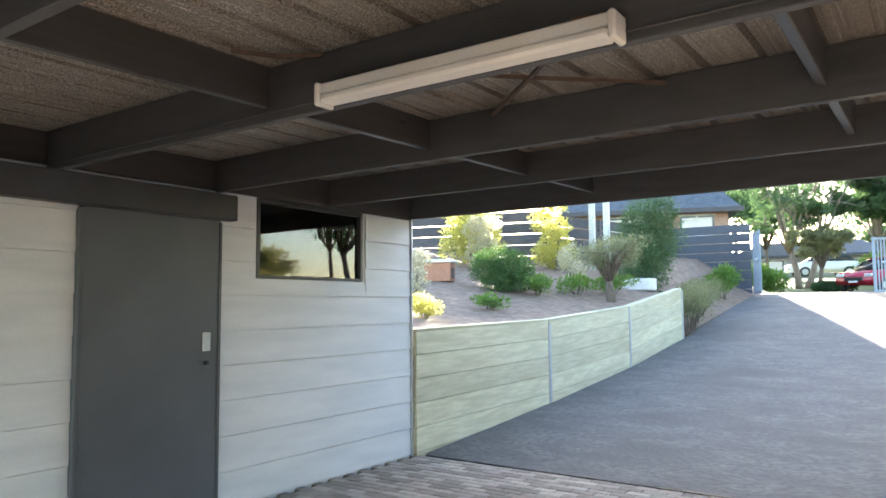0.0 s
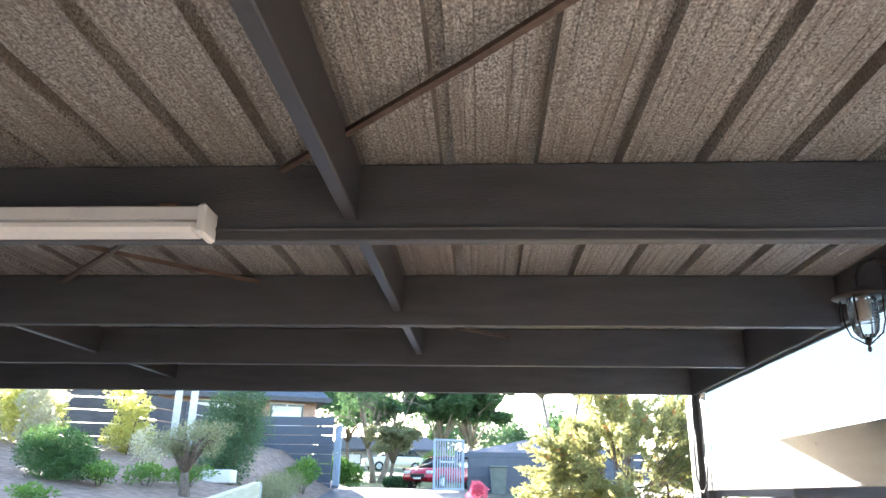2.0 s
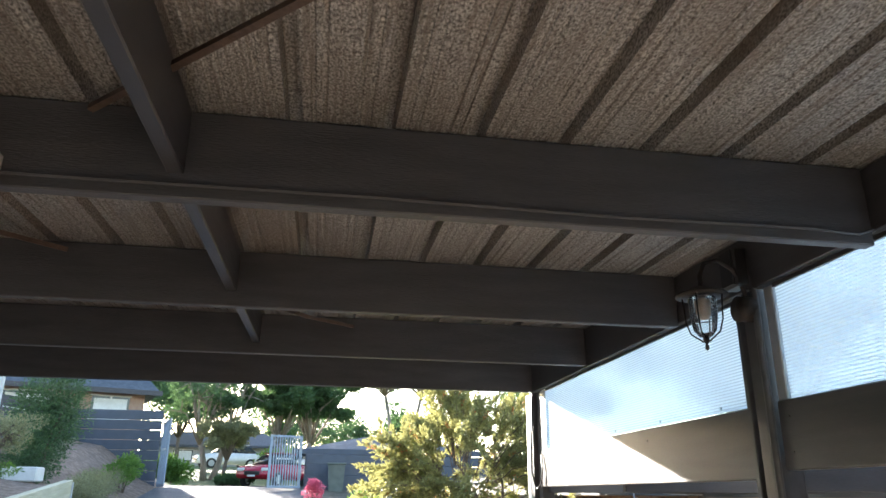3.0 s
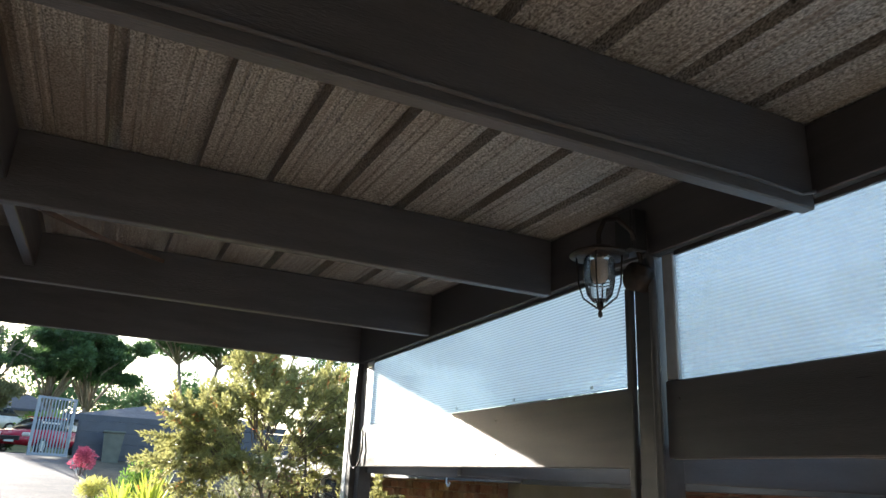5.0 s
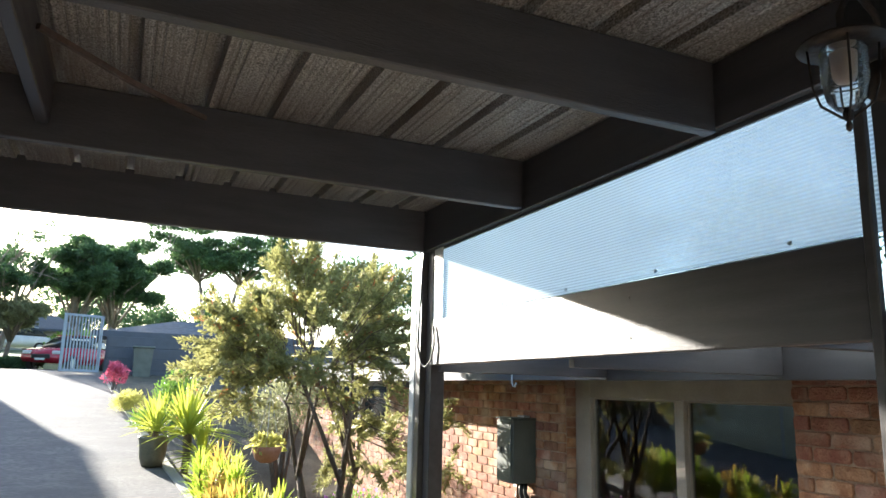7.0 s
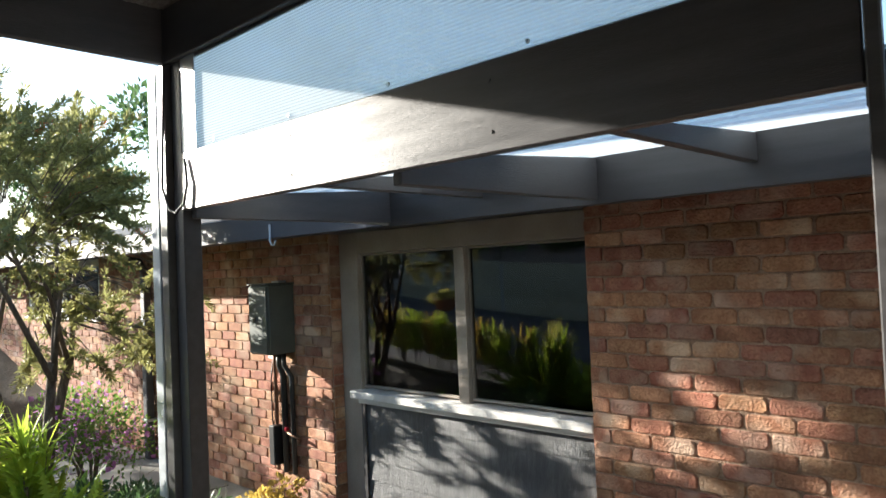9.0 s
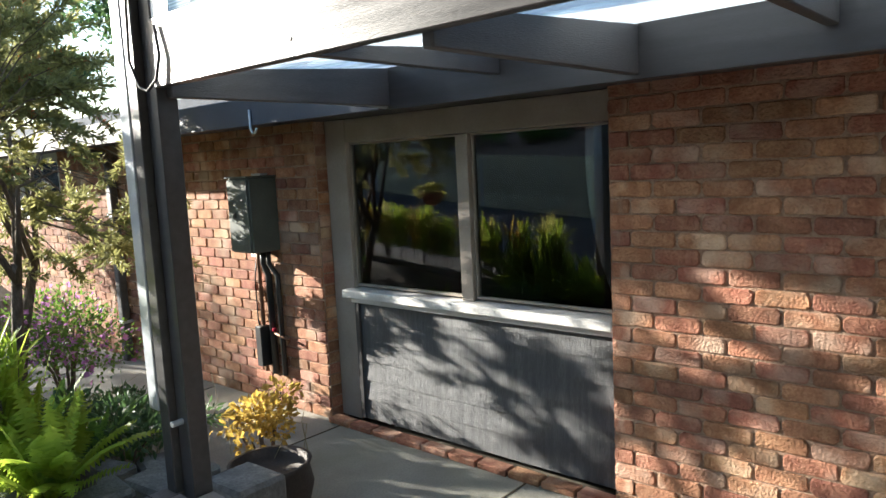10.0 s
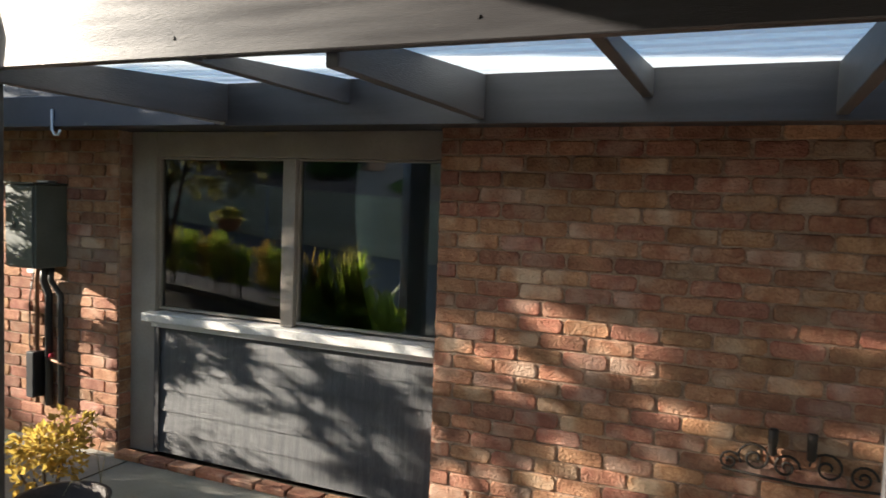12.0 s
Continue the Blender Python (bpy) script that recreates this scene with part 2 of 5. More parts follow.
ROOF_TILE = surface("blue_grey_roof_tile", (0.07, 0.083, 0.105), (0.115, 0.13, 0.155), 0.95, 6, 0.4)
GRASS = surface("grass_ground", (0.07, 0.1, 0.03), (0.13, 0.16, 0.06), 0.95, 3, 1.0, 40)
RENDER_FAR = surface("far_brickwork", (0.33, 0.2, 0.15), (0.4, 0.27, 0.2), 0.9, 8, 0.4)
INSIDE = surface("dim_plaster", (0.3, 0.3, 0.29), (0.36, 0.36, 0.34), 0.9, 2, 0.1)
CHROME = surface("chrome", (0.7, 0.7, 0.7), (0.75, 0.75, 0.75), 0.12, 4, 0, metal=1.0, sheen=0)
GLASS = glassy("window_glass", ior=2.0)
LAMP_GLASS = glassy("lantern_glass", (0.93, 0.95, 0.95), 1.55, 0.04)
CAR_GLASS = surface("dark_car_glass", (0.02, 0.025, 0.03), (0.03, 0.035, 0.04), 0.1, 3, 0, sheen=0)
POLY = polycarbonate("fluted_polycarbonate")
PICKET = surface("bleached_picket", (0.36, 0.31, 0.2), (0.5, 0.43, 0.28), 0.85, 6, 0.3, 40, (5, 5, 1), vary="object")
LEAF_BOTTLE = leafy("bottlebrush_leaf", (0.1, 0.12, 0.045), (0.3, 0.29, 0.11), 0.35)
LEAF_DARK = leafy("dark_tree_leaf", (0.028, 0.065, 0.03), (0.085, 0.15, 0.055), 0.3)
LEAF_HEDGE = leafy("hedge_leaf", (0.05, 0.12, 0.02), (0.14, 0.24, 0.04), 0.35)
LEAF_BUSH = leafy("clipped_bush_leaf", (0.02, 0.06, 0.014), (0.07, 0.14, 0.03), 0.25)
LEAF_FERN = leafy("fern_leaf", (0.12, 0.22, 0.02), (0.32, 0.4, 0.05), 0.6)
LEAF_YUCCA = leafy("yucca_leaf", (0.2, 0.28, 0.03), (0.42, 0.44, 0.07), 0.45)
LEAF_GOLD = leafy("golden_dry_leaf", (0.25, 0.15, 0.03), (0.5, 0.34, 0.08), 0.4)
LEAF_OLIVE = leafy("olive_leaf", (0.1, 0.12, 0.06), (0.24, 0.24, 0.12), 0.3)
LEAF_PALE = leafy("pale_shrub_leaf", (0.3, 0.28, 0.18), (0.52, 0.47, 0.32), 0.35)
LEAF_YELLOW = leafy("yellow_shrub_leaf", (0.28, 0.28, 0.06), (0.52, 0.46, 0.14), 0.45)
PETAL_RED = leafy("red_flower", (0.4, 0.06, 0.025), (0.62, 0.18, 0.06), 0.35)
PETAL_PINK = leafy("pink_flower", (0.45, 0.06, 0.12), (0.7, 0.15, 0.22), 0.35)
PETAL_PURPLE = leafy("purple_flower", (0.3, 0.08, 0.35), (0.6, 0.25, 0.6), 0.35)


# ---- mesh helpers ----
def box(bm, lo, hi):
    x0, y0, z0 = lo
    x1, y1, z1 = hi
    v = [bm.verts.new(c) for c in ((x0, y0, z0), (x1, y0, z0), (x1, y1, z0), (x0, y1, z0), (x0, y0, z1), (x1, y0, z1), (x1, y1, z1), (x0, y1, z1))]
    for f in ((3, 2, 1, 0), (4, 5, 6, 7), (0, 1, 5, 4), (1, 2, 6, 5), (2, 3, 7, 6), (3, 0, 4, 7)):
        bm.faces.new([v[i] for i in f])
    return v


def soft_box(lo, hi, r=0.004):
    """A box with bevelled edges."""
    bm = bmesh.new()
    box(bm, lo, hi)
    bmesh.ops.bevel(bm, geom=bm.edges[:], offset=r, segments=1, affect="EDGES")
    return bm


def boxes(*pairs):
    bm = bmesh.new()
    for lo, hi in pairs:
        box(bm, lo, hi)
    return bm


def tube(bm, pts, r, sides=8, r_end=None):
    """A round bar through points, tapering to r_end."""
    pts = [Vector(p) for p in pts]
    r_end = r if r_end is None else r_end
    rings = []
    for i, p in enumerate(pts):
        d = (pts[min(i + 1, len(pts) - 1)] - pts[max(i - 1, 0)]).normalized()
        a = d.orthogonal().normalized()
        if i and rings:
            a = (rings[-1][0].co - pts[i - 1])
            a = (a - d * a.dot(d)).normalized()
        b = d.cross(a)
        rr = r + (r_end - r) * i / max(1, len(pts) - 1)
        rings.append([bm.verts.new(p + (a * math.cos(2 * math.pi * k / sides) + b * math.sin(2 * math.pi * k / sides)) * rr) for k in range(sides)])
    for q, w in zip(rings, rings[1:]):
        for k in range(sides):
            bm.faces.new((q[k], q[(k + 1) % sides], w[(k + 1) % sides], w[k]))
    bm.faces.new(rings[0][::-1])
    bm.faces.new(rings[-1])


def rod(pts, r, sides=8, r_end=None):
    bm = bmesh.new()
    tube(bm, pts, r, sides, r_end)
    return bm


def lathe(profile, sides=24, centre=(0, 0, 0)):
    """A turned shape from (radius, height) pairs."""
    bm = bmesh.new()
    c = Vector(centre)
    rings = [[bm.verts.new(c + Vector((r * math.cos(2 * math.pi * k / sides), r * math.sin(2 * math.pi * k / sides), z))) for k in range(sides)] for r, z in profile]
    for q, w in zip(rings, rings[1:]):
        for k in range(sides):
            bm.faces.new((q[k], q[(k + 1) % sides], w[(k + 1) % sides], w[k]))
    bm.faces.new(rings[0][::-1])
    bm.faces.new(rings[-1])
    return bm


def mesh_of(name, bm, material, smooth=False):
    me = bpy.data.meshes.new(name)
    bmesh.ops.recalc_face_normals(bm, faces=bm.faces[:])
    bm.to_mesh(me)
    bm.free()
    me.materials.append(material)
    if smooth:
        me.shade_smooth()
    return me


def part(name, bm, material, parent, label="", smooth=False):
    ob = new(name, mesh_of(name, bm, material, smooth))
    ob.parent = parent
    return tagged(ob, label) if label else ob


def solid(name, bm, material, label="", category="", kind="", group="", smooth=False):
    return tagged(new(name, mesh_of(name, bm, material, smooth)), label, category, group, kind)


def thing(name, label, category, at=(0, 0, 0), group="", kind="", turn=0):
    ob = new(name)
    ob.empty_display_size = 0.1
    ob.matrix_basis = pose(*at, 0, 0, turn)
    return tagged(ob, label, category, group, kind)


def piece(name, me, parent, m):
    ob = new(name, me)
    ob.parent = parent
    ob.matrix_basis = m
    return ob


def leaf_mesh(name, places, material, length, width, rng, up=0.2, droop=0.0):
    """Folded leaves: places are (point, outward direction)."""
    verts, faces = [], []
    for p, d in places:
        d = (Vector(d) + Vector((rng.gauss(0, 0.5), rng.gauss(0, 0.5), rng.gauss(up, 0.45)))).normalized()
        s = d.cross(Vector((rng.gauss(0, 1), rng.gauss(0, 1), rng.gauss(0, 1)))).normalized()
        k = rng.uniform(0.6, 1.3)
        a, w = length * k, width * k * 0.5
        fold = d.cross(s) * w * 0.4
        q = Vector(p)
        b = len(verts)
        verts += [q, q + d * a * 0.45 + s * w + fold, q + d * a - Vector((0, 0, droop * a)), q + d * a * 0.45 - s * w + fold]
        faces.append((b, b + 1, b + 2, b + 3))
    me = bpy.data.meshes.new(name)
    me.from_pydata(verts, [], faces)
    me.materials.append(material)
    return me


def clumps(rng, centres, count, radius, flat=1.0, shell=0.5):
    """Points in clumps round the centres, with their outward direction."""
    out = []
    for c, size in centres:
        c = Vector(c)
        for _ in range(int(count * size * size)):
            d = Vector((rng.gauss(0, 1), rng.gauss(0, 1), rng.gauss(0, 1))).normalized()
            r = radius * size * (shell + (1 - shell) * rng.random()) * (1 + 0.35 * noise.noise(d * 2.3 + c))
            out.append((c + Vector((d.x * r, d.y * r, d.z * r * flat)), d))
    return out


def shrub(name, label, at, size, material, leaves, leaf, rng, category="shrub", flat=0.9, stems=6, lumps=9, flowers=None, low=0.42):
    """A shrub: stems from the ground and a lumpy crown of leaves."""
    ob = thing(name, label, category, at)
    sx, sy, sz = size
    bm = bmesh.new()
    centres = []
    for i in range(lumps):
        a = 2 * math.pi * i / lumps + rng.uniform(-0.4, 0.4)
        r = rng.uniform(0.15, 0.62)
        centres.append(((math.cos(a) * sx * r, math.sin(a) * sy * r, sz * rng.uniform(low, 0.8)), rng.uniform(0.75, 1.15)))
    centres.append(((0, 0, sz * 0.72), 1.2))
    for (x, y, z), _ in centres[:stems]:
        tube(bm, [(x * 0.1, y * 0.1, -0.05), (x * 0.4, y * 0.4, z * 0.5), (x, y, z)], 0.02 * max(sz, 0.5), 5, 0.005)
    part("stem", bm, BARK, ob)
    rad = min(max(sx, sy), sz) * 0.42
    pts = [p for p in clumps(rng, centres, leaves / lumps, rad, flat) if p[0].z > 0.01]
    c = new("crown", leaf_mesh("crown", pts, material, leaf[0], leaf[1], rng))
    c.parent = ob
    if flowers:
        f = new("blossom", leaf_mesh("blossom", rng.sample(pts, min(len(pts), flowers[1])), flowers[0], leaf[0] * 1.2, leaf[0] * 1.1, rng))
        f.parent = ob
        tagged(f, kind="stuff")
    return ob


def tree(name, label, at, height, spread, material, leaves, leaf, rng, bark=BARK, trunks=1, crown_from=0.45, flat=0.6, limbs=9, radius=0.1, clump=0.28, bare=False, keep=1.0):
    """Tapered trunks, limbs and twigs with leaf clumps at their ends."""
    ob = thing(name, label, "tree", at)
    centres, bm, tw = [], bmesh.new(), bmesh.new()
    for t in range(trunks):
        a0 = 2 * math.pi * t / trunks + rng.uniform(0, 1)
        lean = Vector((math.cos(a0), math.sin(a0), 0)) * spread * (0.25 if trunks > 1 else 0.05)
        base = Vector((math.cos(a0), math.sin(a0), 0)) * (radius * 1.3 if trunks > 1 else 0) + Vector((0, 0, -0.1))
        fork = base + lean + Vector((rng.uniform(-0.1, 0.1), rng.uniform(-0.1, 0.1), height * crown_from))
        tube(bm, [base, base.lerp(fork, 0.4) + Vector((rng.uniform(-0.08, 0.08) * height * 0.2, rng.uniform(-0.08, 0.08) * height * 0.2, 0)), fork], radius, 9, radius * 0.6)
        for i in range(limbs):
            a = 2 * math.pi * (i + rng.random() * 0.7) / limbs
            r = spread * rng.uniform(0.35, 1.0)
            end = Vector((lean.x + math.cos(a) * r, lean.y + math.sin(a) * r, height * (crown_from + (1 - crown_from) * rng.uniform(0.25, 0.9))))
            mid = fork.lerp(end, 0.5) + Vector((rng.uniform(-0.1, 0.1) * spread, rng.uniform(-0.1, 0.1) * spread, 0.08 * height))
            tube(bm, [fork - Vector((0, 0, 0.05 * height)), mid, end], radius * 0.45, 6, radius * 0.1)
            centres.append((end, rng.uniform(0.75, 1.2)))
            for _ in range(5 if bare else 3):
                e2 = mid.lerp(end, rng.random()) + Vector((rng.gauss(0, 0.2), rng.gauss(0, 0.2), rng.gauss(0.1, 0.15))) * spread
                tube(tw, [mid.lerp(end, 0.3), mid.lerp(e2, 0.6) + Vector((0, 0, 0.03 * height)), e2], radius * 0.16, 5, radius * 0.04)
                centres.append((e2, rng.uniform(0.6, 1.1)))
    part("trunk", bm, bark, ob, smooth=True)
    tagged(part("branching", tw, bark, ob), kind="stuff")
    if leaves:
        centres = rng.sample(centres, int(len(centres) * keep))
        pts = clumps(rng, centres, leaves / len(centres), spread * clump, flat, 0.25)
        c = new("crown", leaf_mesh("crown", pts, material, leaf[0], leaf[1], rng))
        c.parent = ob
    return ob


RNG = random.Random(7)


# ---- ground and driveway ----
def lerp_table(table, v):
    for (a, fa), (b, fb) in zip(table, table[1:]):
        if v <= b:
            k = max(0.0, (v - a) / (b - a))
            return fa + (fb - fa) * k
    return table[-1][1]


DRIVE = [(6.3, -0.005), (9.7, 0.21), (12.7, 0.46), (15.9, 0.835), (20, 1.36), (24, 1.8), (27, 1.9), (34, 1.88), (40, 2.1), (46, 2.9), (60, 3.6), (200, 6.0)]
EDGE = [(6.3, 1.35), (9.0, 1.05), (13.5, 0.62), (23.0, -0.4), (24.5, -0.5)]


def drive_z(y):
    return lerp_table(DRIVE, y)


def drive_edge(y):
    return lerp_table(EDGE, y)


def ret_z(y):
    return 1.28 if y < 9.45 else 1.28 + (y - 9.45) * 0.092


def ground_z(x, y):
    if y > 26:
        return drive_z(y) - 0.03 + 0.02 * abs(x) * 0.2
    if x < -4.6 and y < 6.44:
        return -0.52
    if x < -4.6:
        top = min(ret_z(max(y, 6.3)) - 0.1 + 0.16 * (-4.6 - x) + 0.02 * max(0, y - 16), 4.5)
        if y < 15.8:
            return top
        k = min(1, (-4.6 - x) / 1.8)
        low = drive_z(y) - 0.03
        return low + (top - low) * k * k * (3 - 2 * k)
    if y < 6.45:
        return -0.52
    e = drive_edge(y)
    d = drive_z(y) - 0.03
    if x <= e:
        return d
    low = -0.52 if y < 12.5 else -0.52 + (y - 12.5) * 0.24
    k = min(1, max(0, (x - e - 0.25) / (2.35 - e)))
    return d + (min(low, d) - d) * (k * k * (3 - 2 * k))


def span(a, b, step):
    n = max(1, round((b - a) / step))
    return [a + (b - a) * i / n for i in range(n)]


bm = bmesh.new()
gx = span(-90, -14, 8) + span(-14, -4.62, 0.6) + [-4.62, -4.58] + span(-4.5, 4.4, 0.2) + span(4.4, 14, 1.2) + span(14, 91, 8)
gy = span(-40, 5, 5) + [5.0, 6.42, 6.46] + span(6.6, 14, 0.25) + span(14, 27, 0.5) + span(27, 40, 2) + span(40, 260, 20)
grid = [[bm.verts.new((x, y, ground_z(x, y) + (0.02 * noise.noise(Vector((x * 2.1, y * 2.1, 0))) if 6.5 < y < 24 and (x < -4.7 or x > drive_edge(y) + 0.1) else 0))) for y in gy] for x in gx]
for a, b in zip(grid, grid[1:]):
    for i in range(len(gy) - 1):
        bm.faces.new((a[i], b[i], b[i + 1], a[i + 1]))
ground = solid("ground", bm, SOIL, "dark garden soil falling from the driveway to the path", "ground", "structure")
ground.data.materials.append(MULCH)
ground.data.materials.append(GRASS)
for f in ground.data.polygons:
    c = f.center
    f.material_index = 2 if c.y > 26 else 1 if c.x < -4.6 else 0

bm = bmesh.new()
rows = []
for y in span(6.46, 26.6, 0.3) + [26.6]:
    e = drive_edge(y)
    left = -4.44 if y < 16 else -4.44 - (y - 16) * 0.03
    rows.append([bm.verts.new((left + (e - left) * k / 12, y, drive_z(y) + 0.012 * noise.noise(Vector((k * 0.7, y * 0.6, 3))))) for k in range(13)])
for a, b in zip(rows, rows[1:]):
    for i in range(12):
        bm.faces.new((a[i], a[i + 1], b[i + 1], b[i]))
solid("driveway", bm, ASPHALT, "worn grey exposed-aggregate driveway rising to the gate", "driveway", "structure", smooth=True)

bm = bmesh.new()
box(bm, (-4.4, 26.62, 1.8), (60, 34, 1.905))
solid("road", bm, ASPHALT, "grey suburban street beyond the gate", "road", "structure")

# kerb strip along the right edge of the driveway
bm = bmesh.new()
for y in span(6.9, 23.5, 1.2):
    a, b = drive_edge(y), drive_edge(y + 1.19)
    v = [bm.verts.new(c) for c in ((a, y, drive_z(y) - 0.1), (a + 0.12, y, drive_z(y) - 0.1), (a + 0.12, y, drive_z(y) + 0.03), (a, y, drive_z(y) + 0.03), (b, y + 1.19, drive_z(y + 1.19) - 0.1), (b + 0.12, y + 1.19, drive_z(y + 1.19) - 0.1), (b + 0.12, y + 1.19, drive_z(y + 1.19) + 0.03), (b, y + 1.19, drive_z(y + 1.19) + 0.03))]
    for f in ((0, 1, 2, 3), (7, 6, 5, 4), (0, 4, 5, 1), (1, 5, 6, 2), (2, 6, 7, 3), (3, 7, 4, 0)):
        bm.faces.new([v[i] for i in f])
solid("kerb", bm, CONCRETE, "thin concrete edging beside the driveway", "kerb", "structure")

# ---- carport ----
floor = solid("floor", boxes(((-4.62, -4.0, -0.6), (1.9, 6.42, -0.03))), SAND, "sand bed and slab under the carport pavers", "floor", "structure")
DECK_Z = 2.685


def deck_z(y):
    return 2.664 + 0.015 * (y - 2.556)


def beam_z(y):
    return 2.403 + 0.022 * (y - 2.556)


def decking():
    """Ribbed steel deck along y: wide pans with flutes between recessed narrow ribs."""
    bm = bmesh.new()
    prof = []
    pitch = 0.2605
    x0 = -0.022 - pitch * 18.5
    for i in range(27):
        c = x0 + pitch * i
        prof += [(c - pitch / 2 + 0.024, 0.0)]
        for k in (-0.076, -0.046, 0.046, 0.076):
            prof += [(c + k - 0.008, 0.0), (c + k - 0.004, 0.004), (c + k + 0.004, 0.004), (c + k + 0.008, 0.0)]
        prof += [(c + pitch / 2 - 0.024, 0.0), (c + pitch / 2 - 0.019, 0.05), (c + pitch / 2 + 0.019, 0.05)]
    prof = [p for p in prof if -4.75 < p[0] < 1.86]
    za, zb = deck_z(-4.0), deck_z(6.5)
    a = [bm.verts.new((px, -4.0, za + pz)) for px, pz in prof]
    b = [bm.verts.new((px, 6.5, zb + pz)) for px, pz in prof]
    c = [bm.verts.new((px, 6.5, zb + 0.075)) for px, pz in (prof[0], prof[-1])] + [bm.verts.new((px, -4.0, za + 0.075)) for px, pz in (prof[-1], prof[0])]
    for i in range(len(prof) - 1):
        bm.faces.new((a[i], a[i + 1], b[i + 1], b[i]))
    bm.faces.new(c)
    return bm


solid("ceiling", decking(), DECK, "dirty ribbed galvanised steel carport roof deck", "ceiling", "structure")

BEAMS = (0.04, 1.31, 2.58, 3.85, 5.1)
for y in BEAMS:
    solid("roof_beam", soft_box((-4.5, y - 0.022, beam_z(y)), (1.74, y + 0.022, deck_z(y) - 0.003)), PAINT_DARK, "charcoal painted timber roof beam under the deck", "beam", group="carport beams")
solid("front_beam", soft_box((-4.62, 6.34, 2.458), (1.86, 6.39, DECK_Z + 0.06)), PAINT_DARK, "charcoal painted front fascia beam of the carport", "beam")
for x0, x1 in ((1.742, 1.79), (-4.62, -4.505)):
    bm = soft_box((x0, -4.0, 2.45), (x1, 6.338, 2.7))
    for v in bm.verts:
        if v.co.z > 2.6:
            v.co.z += deck_z(v.co.y) - 0.004 - 2.7
    solid("edge_beam", bm, PAINT_DARK_Y, "charcoal edge beam along the carport roof", "beam")
ends = (-1.2,) + BEAMS + (6.36,)
for x, bays_ in ((-2.47, 6), (-0.318, 5)):
    for a, b in list(zip(ends, ends[1:]))[:bays_]:
        bm = soft_box((x - 0.022, a + 0.023, 2.0), (x + 0.022, b - 0.023, 3.0))
        for v in bm.verts:
            v.co.z = deck_z(v.co.y) - 0.004 + (v.co.z - 3.0 if v.co.z > 2.5 else beam_z(v.co.y) - deck_z(v.co.y) + 0.071 + v.co.z - 2.0)
        solid("noggin", bm, PAINT_DARK_Y, "charcoal timber noggin between two roof beams", "beam", group="carport noggins")

# ---- shed wall ----
SX = -4.5
wall = solid("wall_west", boxes(((-4.62, -4, -0.02), (SX - 0.024, 2.79, 2.448)), ((-4.62, 3.86, -0.02), (SX - 0.024, 4.26, 2.448)), ((-4.62, 5.58, -0.02), (SX - 0.024, 6.31, 2.448)), ((-4.62, 4.26, -0.02), (SX - 0.024, 5.58, 1.78)), ((-4.62, 2.79, 2.2), (SX - 0.024, 3.86, 2.448))), BOARD_WHITE, "white painted weatherboard shed wall", "wall", "structure")
solid("wall_west_outer", boxes(((-8.0, 6.2, -0.5), (-4.62, 6.3, 2.6)), ((-8.0, -4, -0.5), (-7.9, 6.2, 2.6)), ((-7.9, -4.0, 2.5), (-4.62, 6.2, 2.6)), ((-7.9, -4.0, -0.5), (-4.62, 6.2, -0.02))), DOOR_GREY, "dim shed interior", "wall", "structure")
board_h = 0.27
for i in range(9):
    z0, z1 = 0.02 + i * board_h, min(0.02 + (i + 1) * board_h - 0.006, 2.446)
    for a, b in ((-4.0, 2.76), (3.885, 4.235), (5.605, 6.305), (4.235, 5.605)):
        if (a, b) == (4.235, 5.605):
            top = min(z1, 1.765)
        else:
            top = z1
        if top - z0 < 0.02:
            continue
        bm = bmesh.new()
        v = box(bm, (SX - 0.024, a, z0), (SX, b, top))
        for q in (v[5], v[6]):
            q.co.x -= 0.012
        part("weatherboard", bm, BOARD_WHITE, wall)
part("corner_trim", soft_box((-4.63, 6.31, 0), (SX + 0.012, 6.335, 2.448)), STEEL, wall)
door = thing("door_1", "slate grey flush sliding door, closed", "door", kind="structure")
part("door_leaf", soft_box((SX - 0.02, 2.79, 0.02), (SX + 0.02, 3.86, 2.22), 0.003), DOOR_GREY, door)
part("handle_plate", soft_box((SX + 0.021, 3.72, 1.22), (SX + 0.03, 3.79, 1.36), 0.003), STEEL, door, "pale metal lock plate")
part("latch", soft_box((SX + 0.021, 3.74, 1.12), (SX + 0.045, 3.77, 1.15), 0.003), BLACK, door)
part("jamb", soft_box((SX - 0.02, 3.861, 0.02), (SX + 0.03, 3.884, 2.2)), DOOR_GREY, door)
part("jamb", soft_box((SX - 0.02, 2.761, 0.02), (SX + 0.03, 2.789, 2.2)), DOOR_GREY, door)
solid("door_track_cover", soft_box((SX + 0.022, 0.6, 2.21), (SX + 0.13, 3.95, 2.405), 0.008), LINTEL, "dark metal cover over the sliding door track", "door track")
win = thing("window_1", "fixed shed window in a dark frame", "window", kind="structure")
for lo, hi in (((SX - 0.09, 4.262, 1.782), (SX - 0.02, 4.3, 2.446)), ((SX - 0.09, 5.54, 1.782), (SX - 0.02, 5.578, 2.446)), ((SX - 0.09, 4.302, 1.782), (SX - 0.02, 5.538, 1.81)), ((SX - 0.09, 4.302, 2.41), (SX - 0.02, 5.538, 2.446))):
    part("window_frame", soft_box(lo, hi), LINTEL, win)
g = part("pane", boxes(((SX - 0.065, 4.3, 1.81), (SX - 0.06, 5.54, 2.41))), GLASS, win)
g.visible_shadow = False

